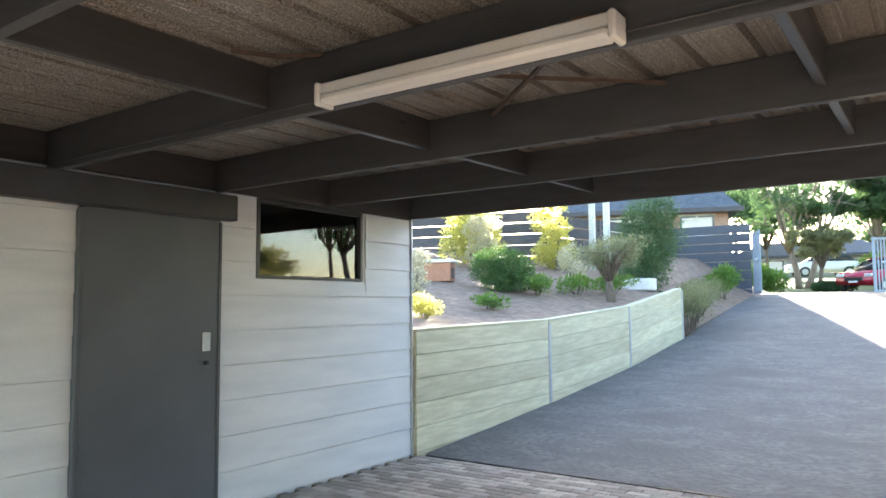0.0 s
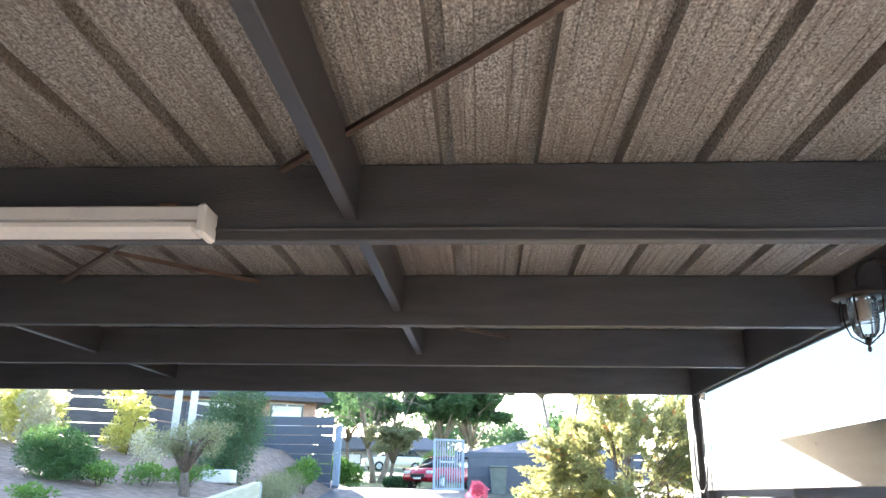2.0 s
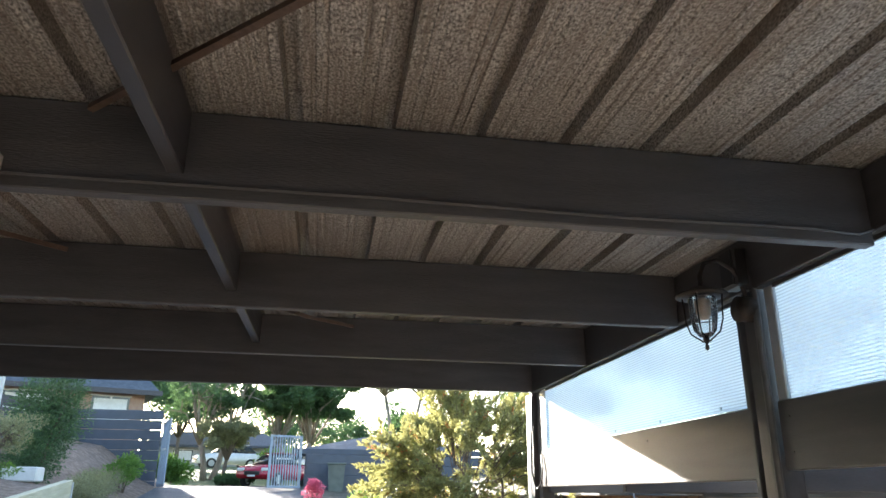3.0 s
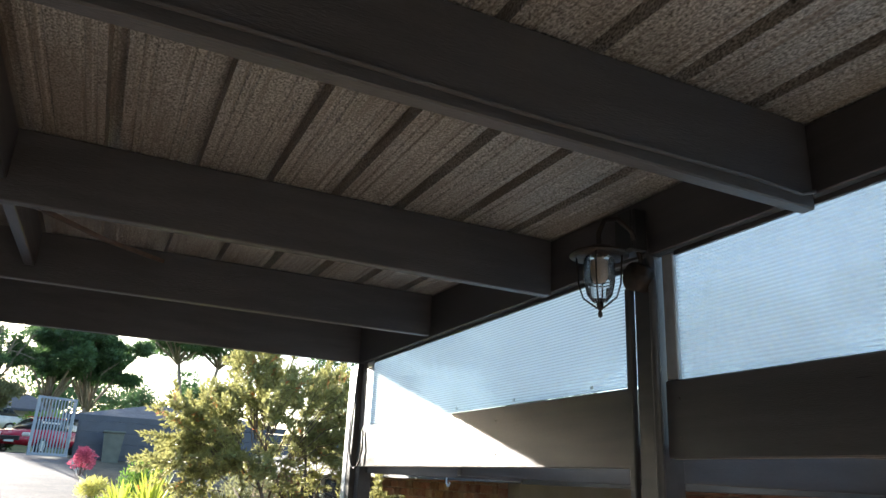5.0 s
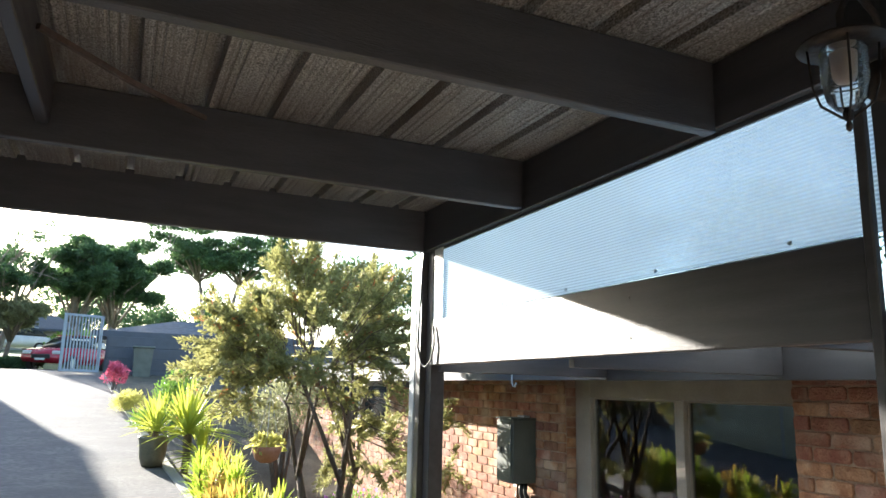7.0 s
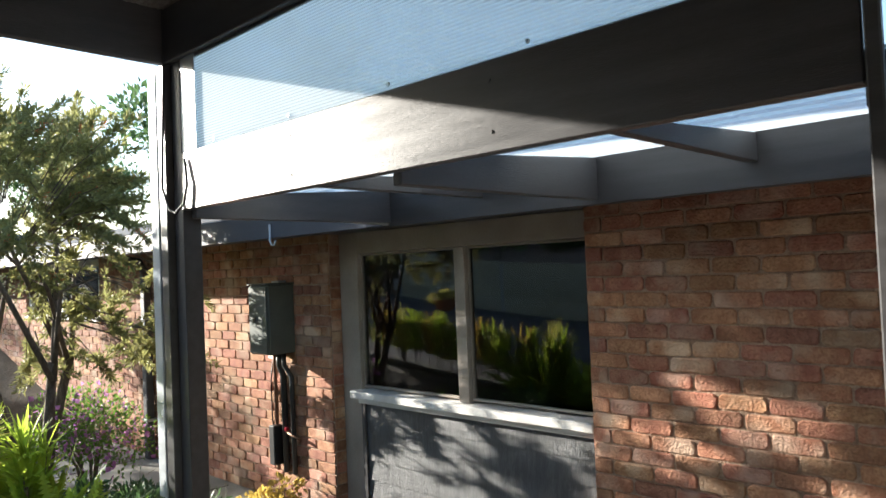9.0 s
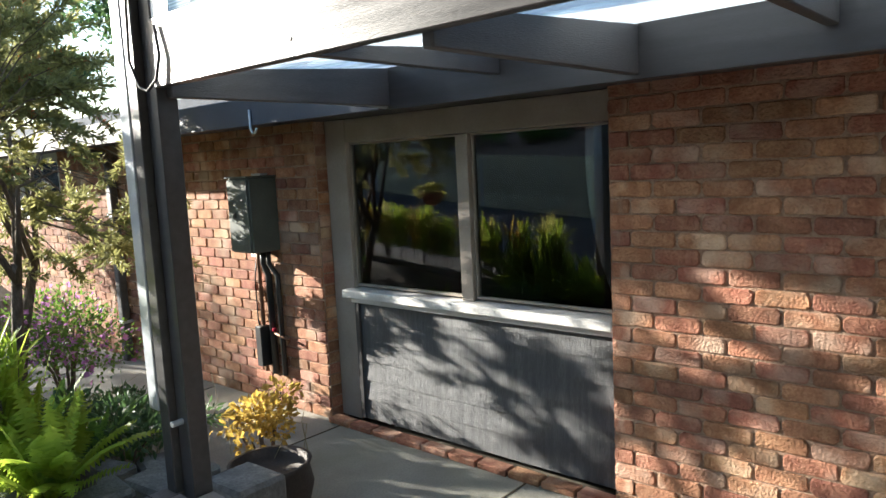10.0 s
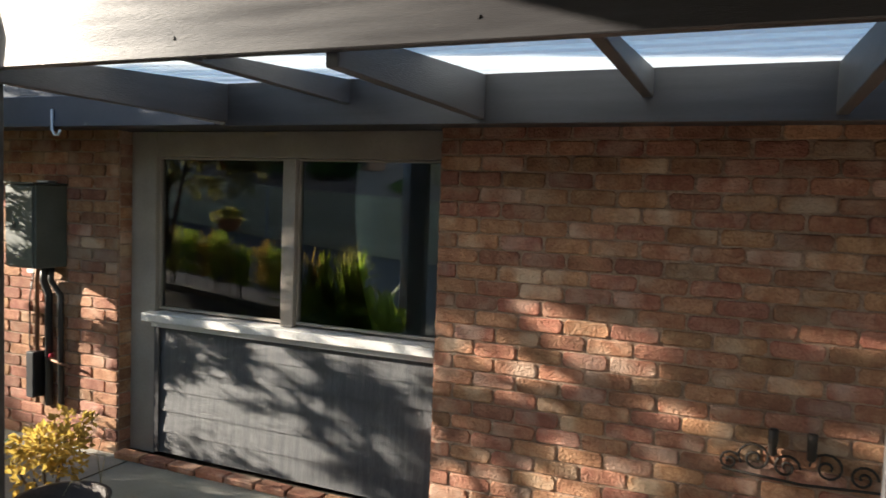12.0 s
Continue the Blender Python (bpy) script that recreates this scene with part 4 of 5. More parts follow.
# ---- plants beside the path ----
tr = tree("bottlebrush_tree", "multi-trunked bottlebrush tree with grey green leaves and red flowers", (2.0, 9.3, ground_z(2.0, 9.3)), 2.75, 0.95, LEAF_BOTTLE, 0, (0.06, 0.014), RNG, trunks=3, crown_from=0.42, flat=0.85, limbs=3, radius=0.055)
tips, foliage, twigs = [], [], bmesh.new()
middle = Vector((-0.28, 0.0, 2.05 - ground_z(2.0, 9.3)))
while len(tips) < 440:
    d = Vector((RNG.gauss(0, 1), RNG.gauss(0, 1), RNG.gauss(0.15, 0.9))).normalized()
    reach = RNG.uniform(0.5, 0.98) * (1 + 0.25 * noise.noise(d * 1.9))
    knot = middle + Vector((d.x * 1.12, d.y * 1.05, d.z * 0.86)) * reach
    # most sprays left out along the sun's path, so light reaches the brick wall
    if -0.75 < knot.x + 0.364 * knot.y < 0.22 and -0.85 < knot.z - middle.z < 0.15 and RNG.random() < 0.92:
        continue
    # sprays that would shade the side rail are left out too
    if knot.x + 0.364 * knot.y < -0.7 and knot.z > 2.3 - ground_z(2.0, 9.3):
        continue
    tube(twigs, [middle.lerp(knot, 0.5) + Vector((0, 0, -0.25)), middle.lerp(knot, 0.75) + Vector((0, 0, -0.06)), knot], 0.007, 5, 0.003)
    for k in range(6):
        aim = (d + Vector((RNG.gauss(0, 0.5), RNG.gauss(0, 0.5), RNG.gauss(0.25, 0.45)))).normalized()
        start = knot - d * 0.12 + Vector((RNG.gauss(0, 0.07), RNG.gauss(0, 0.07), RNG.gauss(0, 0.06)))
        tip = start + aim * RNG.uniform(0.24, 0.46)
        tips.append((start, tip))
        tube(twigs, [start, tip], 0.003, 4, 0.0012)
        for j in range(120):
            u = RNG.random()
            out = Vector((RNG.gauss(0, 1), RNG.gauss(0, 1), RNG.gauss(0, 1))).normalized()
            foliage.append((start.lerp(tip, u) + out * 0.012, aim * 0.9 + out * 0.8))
# low sprays hung where they dapple the boards and wall with shade
for i in range(26):
    knot = Vector((RNG.uniform(0.0, 1.2), RNG.uniform(-0.5, 0.5), RNG.uniform(0.75, 1.6) - ground_z(2.0, 9.3)))
    tube(twigs, [(knot.x * 0.4, knot.y * 0.4, knot.z + 0.3), (knot.x * 0.7, knot.y * 0.7, knot.z + 0.2), knot], 0.006, 5, 0.003)
    for k in range(4):
        aim = Vector((RNG.gauss(0.2, 0.6), RNG.gauss(0, 0.6), RNG.gauss(-0.2, 0.5))).normalized()
        tip = knot + aim * RNG.uniform(0.15, 0.32)
        for j in range(80):
            out = Vector((RNG.gauss(0, 1), RNG.gauss(0, 1), RNG.gauss(0, 1))).normalized()
            foliage.append((knot.lerp(tip, RNG.random()) + out * 0.012, aim * 0.9 + out * 0.8))
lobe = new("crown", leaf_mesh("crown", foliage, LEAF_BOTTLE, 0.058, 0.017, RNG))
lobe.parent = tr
tagged(part("branching", twigs, BARK, tr), kind="stuff")
pts = []
for start, tip in RNG.sample(tips, 90):
    for j in range(46):
        out = Vector((RNG.gauss(0, 1), RNG.gauss(0, 1), RNG.gauss(0, 1))).normalized()
        pts.append((start.lerp(tip, RNG.uniform(0.55, 0.85)) + out * 0.004, out * 2))
fl = tagged(new("blossom", leaf_mesh("blossom", pts, PETAL_RED, 0.03, 0.006, RNG)), kind="stuff")
fl.parent = tr


def rosette(parent, at, n, length, width, material, rng, name="leaves", arch=0.35, low=0.1):
    """Sword leaves from one point, each a bent tapering strip."""
    verts, faces = [], []
    for i in range(n):
        a, e = rng.uniform(0, 6.283), rng.uniform(low, 1.45)
        k = rng.uniform(0.75, 1.1) * length
        d = Vector((math.cos(a) * math.cos(e), math.sin(a) * math.cos(e), math.sin(e)))
        side = Vector((-math.sin(a), math.cos(a), 0))
        b = len(verts)
        for j in range(5):
            u = j / 4
            c = Vector(at) + d * k * u - Vector((0, 0, arch * k * u * u * math.cos(e)))
            w = width * (0.6 + 0.8 * u) * (1 - u) ** 0.6 * 0.5 + 0.001
            verts += [c - side * w, c + Vector((0, 0, -w * 0.4)), c + side * w]
        for j in range(4):
            for m in range(2):
                p = b + 3 * j + m
                faces.append((p, p + 1, p + 4, p + 3))
    me = bpy.data.meshes.new(name)
    me.from_pydata(verts, [], faces)
    me.materials.append(material)
    ob = new(name, me)
    ob.parent = parent
    return ob


def fern(at, size, rng, material, n=16, label="green sword fern with arching fronds"):
    """Arching fronds with paired leaflets."""
    ob = thing("fern", label, "fern", at, group="ferns by the driveway")
    verts, faces = [], []
    for i in range(n):
        a, e = rng.uniform(0, 6.283), rng.uniform(0.6, 1.35)
        L = size * rng.uniform(0.7, 1.15)
        d = Vector((math.cos(a) * math.cos(e), math.sin(a) * math.cos(e), math.sin(e)))
        side = Vector((-math.sin(a), math.cos(a), 0))
        for j in range(1, 22):
            u = j / 22
            c = d * L * u - Vector((0, 0, 0.5 * L * u * u * math.cos(e)))
            w = 0.065 * size / 0.6 * math.sin(math.pi * min(1, u * 0.9 + 0.12)) ** 0.7
            t = d * 0.014
            for sgn in (-1, 1):
                b = len(verts)
                verts += [c - t, c + t, c + side * sgn * w + Vector((0, 0, -0.2 * w + rng.uniform(-0.006, 0.006)))]
                faces.append((b, b + 1, b + 2))
    me = bpy.data.meshes.new("fronds")
    me.from_pydata(verts, [], faces)
    me.materials.append(material)
    f = new("fronds", me)
    f.parent = ob
    return ob


for i in range(9):
    y = 6.72 + i * 0.13
    x = drive_edge(y) + RNG.uniform(-0.02, 0.22)
    fern((x, y, ground_z(x, y) - 0.02), RNG.uniform(0.5, 0.68), RNG, LEAF_FERN, 18)
def croton(at, height, material, rng):
    """Upright canes, each with tiers of narrow pointed leaves."""
    ob = thing("croton", "yellow and orange leaved croton beside the driveway", "shrub", at, group="crotons by the driveway")
    for k in range(4):
        x, y, h = rng.uniform(-0.12, 0.12), rng.uniform(-0.12, 0.12), height * rng.uniform(0.75, 1.0)
        part("cane", rod([(x * 0.4, y * 0.4, -0.04), (x, y, h * 0.8)], 0.006, 5), BARK, ob)
        for z in (0.3, 0.5, 0.7):
            rosette(ob, (x * (0.4 + 0.6 * z), y * (0.4 + 0.6 * z), h * z), 15, h * 0.36, 0.026, material, rng, low=0.35)
    return ob


for i in range(17):
    y = 7.15 + i * 0.2
    x = drive_edge(y) + RNG.uniform(-0.12, 0.12)
    croton((x, y, drive_z(y) - 0.02), RNG.uniform(0.72, 0.86), (LEAF_FERN, LEAF_YELLOW, LEAF_FERN, LEAF_GOLD)[i % 4], RNG)
for x, y, r in ((1.75, 7.2, 0.5), (2.1, 7.6, 0.45), (1.9, 8.2, 0.5)):
    fern((x, y, ground_z(x, y) - 0.02), r, RNG, LEAF_HEDGE, 14, "dark green fern in the shade")
shrub("golden_shrub", "dry golden leaved hydrangea beside the path", (2.62, 6.95, -0.5), (0.34, 0.34, 0.68), LEAF_GOLD, 900, (0.045, 0.028), RNG, flat=0.45)
shrub("flowering_shrub", "low shrub with purple and pink flowers", (2.5, 9.5, -0.45), (0.55, 0.7, 0.95), LEAF_HEDGE, 2600, (0.04, 0.022), RNG, flowers=(PETAL_PURPLE, 420))
shrub("groundcover", "straggly dark weeds on the garden slope", (1.95, 7.3, -0.25), (0.6, 0.8, 0.45), LEAF_DARK, 1500, (0.06, 0.02), RNG, "weeds", 0.5)
shrub("groundcover", "straggly dark weeds on the garden slope", (2.35, 8.1, -0.4), (0.5, 0.8, 0.4), LEAF_DARK, 1200, (0.06, 0.02), RNG, "weeds", 0.5)
twig = thing("dry_grass", "thin dry stalks on the garden slope", "weeds", (2.15, 7.5, -0.3))
bm = bmesh.new()
for i in range(60):
    x, y = RNG.gauss(0, 0.28), RNG.gauss(0, 0.45)
    h = RNG.uniform(0.2, 0.5)
    tube(bm, [(x, y, 0), (x + RNG.gauss(0, 0.05), y + RNG.gauss(0, 0.05), h * 0.6), (x + RNG.gauss(0, 0.14), y + RNG.gauss(0, 0.14), h)], 0.003, 4, 0.001)
part("stalks", bm, PICKET, twig)
pot = thing("dark_pot", "dark brown round garden pot beside the path", "pot", (2.42, 6.62, -0.5))
part("bowl", lathe([(0.14, 0.0), (0.2, 0.08), (0.23, 0.2), (0.21, 0.3), (0.225, 0.33), (0.2, 0.33), (0.19, 0.27)], 28), DARK_POT, pot, smooth=True)
coping = thing("coping", "flat grey stones edging the carport corner", "stone edging", kind="structure")
for i, (x, y, w, d, a) in enumerate(((1.15, 6.62, 0.36, 0.3, 4), (1.5, 6.68, 0.34, 0.28, -6), (1.86, 6.6, 0.36, 0.3, 8), (1.65, 6.95, 0.3, 0.26, 15), (1.3, 6.98, 0.3, 0.28, -9), (2.08, 6.33, 0.28, 0.3, 3), (1.98, 6.88, 0.26, 0.24, -14))):
    b = part("stone", soft_box((-w / 2, -d / 2, -0.3), (w / 2, d / 2, 0.03 - 0.012 * i), 0.02), STONE, coping)
    b.matrix_basis = pose(x, y, -0.02, RNG.uniform(-2, 2), RNG.uniform(-2, 2), a)

# hanging basket
hb = thing("hanging_basket", "terracotta bowl of leaves hanging from the tree", "hanging pot", (1.3, 8.8, 0.92))
part("bowl", lathe([(0.05, 0.0), (0.1, 0.03), (0.125, 0.1), (0.13, 0.14), (0.115, 0.14), (0.1, 0.1)], 24), TERRACOTTA, hb, smooth=True)
for a in (0.3, 2.4, 4.5):
    part("hanger_wire", rod([(0.12 * math.cos(a), 0.12 * math.sin(a), 0.13), (0.0, 0.0, 0.62)], 0.003, 5), STEEL, hb)
lf = new("leaves", leaf_mesh("leaves", clumps(RNG, [((0, 0, 0.17), 1), ((0.08, 0.05, 0.15), 0.8), ((-0.08, -0.04, 0.16), 0.8)], 150, 0.11, 0.6), LEAF_YELLOW, 0.05, 0.03, RNG))
lf.parent = hb

# yuccas in the pot at the driveway edge
yu = thing("potted_yucca", "bright yellow green yucca in an olive glazed pot", "potted plant", (0.55, 12.9, 0.49))
part("pot", lathe([(0.13, 0.0), (0.17, 0.12), (0.185, 0.3), (0.2, 0.36), (0.2, 0.39), (0.17, 0.39), (0.16, 0.33)], 26), GLAZED, yu, smooth=True)
part("stalk", rod([(0, 0, 0.3), (0.02, 0.0, 0.5)], 0.04, 8), BARK, yu)
rosette(yu, (0.02, 0, 0.45), 75, 0.62, 0.055, LEAF_YUCCA, RNG)
yu2 = thing("yucca", "tall yellow green yucca in the garden bed", "yucca", (0.95, 12.6, ground_z(0.95, 12.6)))
part("stalk", rod([(0, 0, -0.1), (0.02, 0.0, 0.4), (0.0, 0, 0.55)], 0.05, 8), BARK, yu2)
rosette(yu2, (0, 0, 0.5), 110, 0.8, 0.06, LEAF_YUCCA, RNG)
rosette(yu2, (0.2, -0.2, 0.2), 60, 0.6, 0.05, LEAF_YUCCA, RNG)
shrub("geranium", "red flowering geranium beside the yucca", (1.05, 13.9, 0.6), (0.3, 0.3, 1.0), LEAF_HEDGE, 900, (0.05, 0.035), RNG, flowers=(PETAL_RED, 300))
shrub("round_shrub", "green shrub behind the bottlebrush", (1.0, 16.0, 0.75), (0.6, 0.6, 1.15), LEAF_HEDGE, 2500, (0.05, 0.025), RNG)
shrub("round_shrub", "olive shrub behind the bottlebrush", (2.4, 13.5, 0.0), (0.9, 0.9, 1.9), LEAF_OLIVE, 4000, (0.06, 0.02), RNG)
shrub("pink_shrub", "small pink leaved shrub beside the gate", (-0.05, 20.2, 1.35), (0.3, 0.3, 0.75), PETAL_PINK, 1100, (0.06, 0.035), RNG)
shrub("low_plant", "low bright green strappy plant", (0.25, 17.5, 1.0), (0.45, 0.6, 0.4), LEAF_YELLOW, 900, (0.12, 0.02), RNG, flat=0.6)
shrub("low_plant", "low green plant beside the driveway edge", (0.6, 15.4, 0.75), (0.4, 0.6, 0.4), LEAF_HEDGE, 900, (0.1, 0.02), RNG, flat=0.6)

# ---- raised garden above the retaining wall ----
def gz(x, y):
    return ground_z(x, y) - 0.02
shrub("clipped_bush", "dense rounded dark green clipped bush", (-6.92, 12.5, gz(-6.92, 12.5)), (0.78, 0.7, 0.82), LEAF_BUSH, 16000, (0.04, 0.022), RNG, "bush", 0.85, 5, 16, low=0.12)
shrub("pale_shrub", "pale dry looking shrub", (-7.3, 10.1, gz(-7.3, 10.1)), (0.35, 0.35, 0.95), LEAF_PALE, 1500, (0.06, 0.025), RNG, low=0.12, lumps=14)
shrub("yellow_shrub", "low yellow green shrub on the mulch", (-5.8, 8.3, gz(-5.8, 8.3)), (0.32, 0.32, 0.32), LEAF_YELLOW, 1100, (0.045, 0.025), RNG)
shrub("low_plant", "low green plant on the mulch", (-5.95, 10.3, gz(-5.95, 10.3)), (0.45, 0.4, 0.28), LEAF_HEDGE, 900, (0.06, 0.02), RNG, flat=0.6)
for x, y in ((-6.2, 12.5), (-5.8, 13.4), (-5.4, 14.2)):
    shrub("low_plant", "low green plant on the mulch", (x, y, gz(x, y)), (0.6, 0.6, 0.4), LEAF_HEDGE, 1100, (0.06, 0.025), RNG, flat=0.6)
shrub("pale_shrub", "white flowering shrub in the raised garden", (-6.3, 14.3, gz(-6.3, 14.3)), (0.4, 0.4, 1.1), LEAF_PALE, 1500, (0.05, 0.03), RNG, low=0.12, lumps=14)
tree("small_tree", "small gnarled olive green tree above the retaining wall", (-5.0, 13.2, gz(-5.0, 13.2)), 1.3, 0.58, LEAF_OLIVE, 9000, (0.05, 0.016), RNG, trunks=1, crown_from=0.42, radius=0.11, limbs=8, clump=0.42)
shrub("conifer", "tall dense dark green conifer", (-5.8, 17.6, gz(-5.8, 17.6)), (0.95, 1.0, 2.6), LEAF_DARK, 22000, (0.08, 0.022), RNG, "conifer", 1.4, 4, 24, low=0.08)
shrub("yellow_shrub", "tall sunlit yellow green shrub", (-9.6, 15.6, gz(-9.6, 15.6)), (1.0, 0.9, 2.2), LEAF_YELLOW, 10000, (0.08, 0.035), RNG, low=0.12, lumps=14)
shrub("yellow_shrub", "tall sunlit yellow green shrub", (-8.0, 17.0, gz(-8.0, 17.0)), (0.7, 0.7, 2.4), LEAF_YELLOW, 7000, (0.08, 0.035), RNG, low=0.12, lumps=14)
shrub("pale_shrub", "pale flowering shrub by the fence", (-8.7, 14.6, gz(-8.7, 14.6)), (0.5, 0.5, 1.5), LEAF_PALE, 4000, (0.06, 0.03), RNG, low=0.12, lumps=14)
for k in range(5):
    x, y = -4.45 - 0.12 * k, 16.3 + k * 0.75
    shrub("grey_shrub", "grey green shrub at the end of the retaining wall", (x - 0.05, y, ground_z(x - 0.05, y) - 0.03), (0.6, 0.65, 1.2 - 0.08 * k), LEAF_OLIVE, 2600, (0.055, 0.016), RNG)
shrub("green_shrub", "leafy green shrub before the fence", (-5.0, 21.5, 1.55), (0.6, 0.6, 1.1), LEAF_HEDGE, 2200, (0.08, 0.04), RNG)
for x in (-7.4, -7.0):
    solid("steel_post", soft_box((x - 0.07, 17.93, gz(x, 18)), (x + 0.07, 18.07, 4.9), 0.01), STEEL, "tall blue grey steel post in the garden", "post", group="garden posts")
hive = thing("timber_box", "small timber box with a pale lid", "box", (-8.4, 12.4, gz(-8.4, 12.4)), turn=20)
part("body", soft_box((-0.28, -0.2, 0.0), (0.28, 0.2, 0.38)), TERRACOTTA, hive)
part("lid", soft_box((-0.32, -0.24, 0.381), (0.32, 0.24, 0.44)), SILL_WHITE, hive)
part("opening", soft_box((0.281, -0.12, 0.06), (0.285, 0.12, 0.28), 0.002), BLACK, hive)
for i, (x, y) in enumerate(((-5.3, 15.6), (-5.0, 16.1))):
    solid("stone_block", soft_box((x - 0.35, y - 0.2, gz(x, y)), (x + 0.3, y + 0.2, gz(x, y) + 0.26), 0.02), SILL_WHITE, "pale block in the raised garden", "block")


def slat_fence(name, label, x0, y0, x1, y1, z0, z1, slat, gap, material):
    ob = thing(name, label, "fence", kind="structure")
    a, b = Vector((x0, y0, 0)), Vector((x1, y1, 0))
    d = (b - a).normalized()
    L = (b - a).length
    ang = math.degrees(math.atan2(d.y, d.x))
    me = mesh_of("slat", soft_box((0, -0.012, 0), (L, 0.012, slat)), material)
    z = z0
    while z < z1:
        piece("slat", me, ob, pose(x0, y0, z, 0, 0, ang))
        z += slat + gap
    for k in range(int(L / 2.4) + 1):
        p = a + d * min(L - 0.05, k * 2.4)
        part("post", soft_box((p.x - 0.05, p.y + 0.02, z0 - 0.3), (p.x + 0.05, p.y + 0.12, z1)), material, ob)
    return ob


slat_fence("slat_fence", "dark horizontal slat fence behind the garden", -20, 15.2, -9.0, 18.4, 2.3, 4.2, 0.29, 0.028, FENCE_DARK)
slat_fence("slat_fence", "dark horizontal slat fence behind the garden", -9.0, 18.4, -7.4, 24.2, 2.2, 4.1, 0.29, 0.028, FENCE_DARK)
slat_fence("boundary_fence", "blue grey horizontal board fence beside the gate", -7.6, 24.2, -4.75, 24.2, 1.7, 3.8, 0.28, 0.015, FENCE_BLUE)
slat_fence("boundary_fence", "blue grey steel fence beside the gate", -0.35, 24.6, 9.0, 25.4, 1.0, 2.86, 0.3, 0.012, FENCE_BLUE)


def gate(x, y, turn, width, height, label):
    ob = thing("metal_gate", label, "gate", (x, y, drive_z(y) - 0.02), turn=turn, group="driveway gates")
    for lo, hi in (((0, -0.02, 0.05), (0.05, 0.02, height)), ((width - 0.05, -0.02, 0.05), (width, 0.02, height)), ((0.051, -0.02, height - 0.06), (width - 0.051, 0.02, height)), ((0.051, -0.02, 0.05), (width - 0.051, 0.02, 0.12))):
        part("gate_frame", soft_box(lo, hi), GATE_METAL, ob)
    n = int(width / 0.085)
    for i in range(n):
        u = 0.06 + (width - 0.14) * i / (n - 1)
        part("slat", boxes(((u, -0.012, 0.121), (u + 0.03, 0.012, height - 0.061))), GATE_METAL, ob)
    part("lock_bar", soft_box((width * 0.3, -0.03, height * 0.55), (width * 0.75, -0.013, height * 0.58)), SILL_WHITE, ob)
    return ob


gate(-0.5, 24.0, 206, 1.05, 1.58, "open pale blue steel slatted driveway gate")
gate(-4.65, 24.0, -72, 1.6, 1.9, "open pale steel driveway gate seen almost edge on")
bn = thing("wheelie_bin", "dark green wheeled bin by the fence", "bin", (0.58, 24.0, 1.62))
bm = bmesh.new()
v = box(bm, (-0.26, -0.28, 0.06), (0.26, 0.28, 0.9))
for q in v[:4]:
    q.co.x *= 0.8
    q.co.y *= 0.8
part("body", bm, METER, bn)
part("lid", soft_box((-0.29, -0.33, 0.901), (0.29, 0.3, 0.96), 0.015), METER, bn)
for x in (-0.22, 0.22):
    part("wheel", rod([(x - 0.025, 0.26, 0.1), (x + 0.025, 0.26, 0.1)], 0.1, 14), TYRE, bn)


def car(name, label, at, turn, paint):
    """A small hatchback: shaped body, glasshouse, wheels, lights."""
    ob = thing(name, label, "car", at, turn=turn)
    side = [(-2.05, 0.35), (-2.1, 0.62), (-1.95, 0.85), (-1.05, 0.98), (1.75, 1.0), (2.05, 0.9), (2.1, 0.5), (2.0, 0.3)]
    top = [(-1.05, 0.981), (-0.35, 1.45), (0.2, 1.52), (1.2, 1.48), (1.8, 1.001)]
    for nm, prof, w0, w1, mt in (("body", side, 0.86, 0.86, paint), ("cabin", top, 0.8, 0.62, CAR_GLASS)):
        bm = bmesh.new()
        zs = [p[1] for p in prof]
        wid = [w0 + (w1 - w0) * (z - min(zs)) / (max(zs) - min(zs)) for z in zs]
        l = [bm.verts.new((x, -w, z)) for (x, z), w in zip(prof, wid)]
        r = [bm.verts.new((x, w, z)) for (x, z), w in zip(prof, wid)]
        bm.faces.new(l)
        bm.faces.new(r[::-1])
        for i in range(len(prof)):
            j = (i + 1) % len(prof)
            bm.faces.new((l[i], r[i], r[j], l[j]))
        bmesh.ops.bevel(bm, geom=bm.edges[:], offset=0.06, segments=2, affect="EDGES")
        part(nm, bm, mt, ob, smooth=True)
    part("roof_panel", soft_box((-0.3, -0.58, 1.5), (1.25, 0.58, 1.535), 0.015), paint, ob)
    for x in (-1.3, 1.3):
        for y in (-0.8, 0.8):
            wh = part("wheel", rod([(x, y - 0.1, 0.32), (x, y + 0.1, 0.32)], 0.32, 20), TYRE, ob)
            part("rim", rod([(x, y - 0.105, 0.32), (x, y + 0.105, 0.32)], 0.2, 14), STEEL, wh)
    for y in (-0.62, 0.62):
        part("headlight", soft_box((-2.1, y - 0.17, 0.66), (-1.93, y + 0.17, 0.8), 0.03), SILL_WHITE, ob)
    part("grille", soft_box((-2.13, -0.4, 0.48), (-2.07, 0.4, 0.66), 0.02), BLACK, ob)
    part("number_plate", soft_box((-2.15, -0.2, 0.42), (-2.131, 0.2, 0.5), 0.003), SILL_WHITE, ob)
    return ob


car("car", "parked red hatchback beyond the gate", (-1.95, 37, 1.96), 62, CAR_RED)
car("car", "parked white car across the street", (-6.1, 52, 3.18), 25, CAR_WHITE)


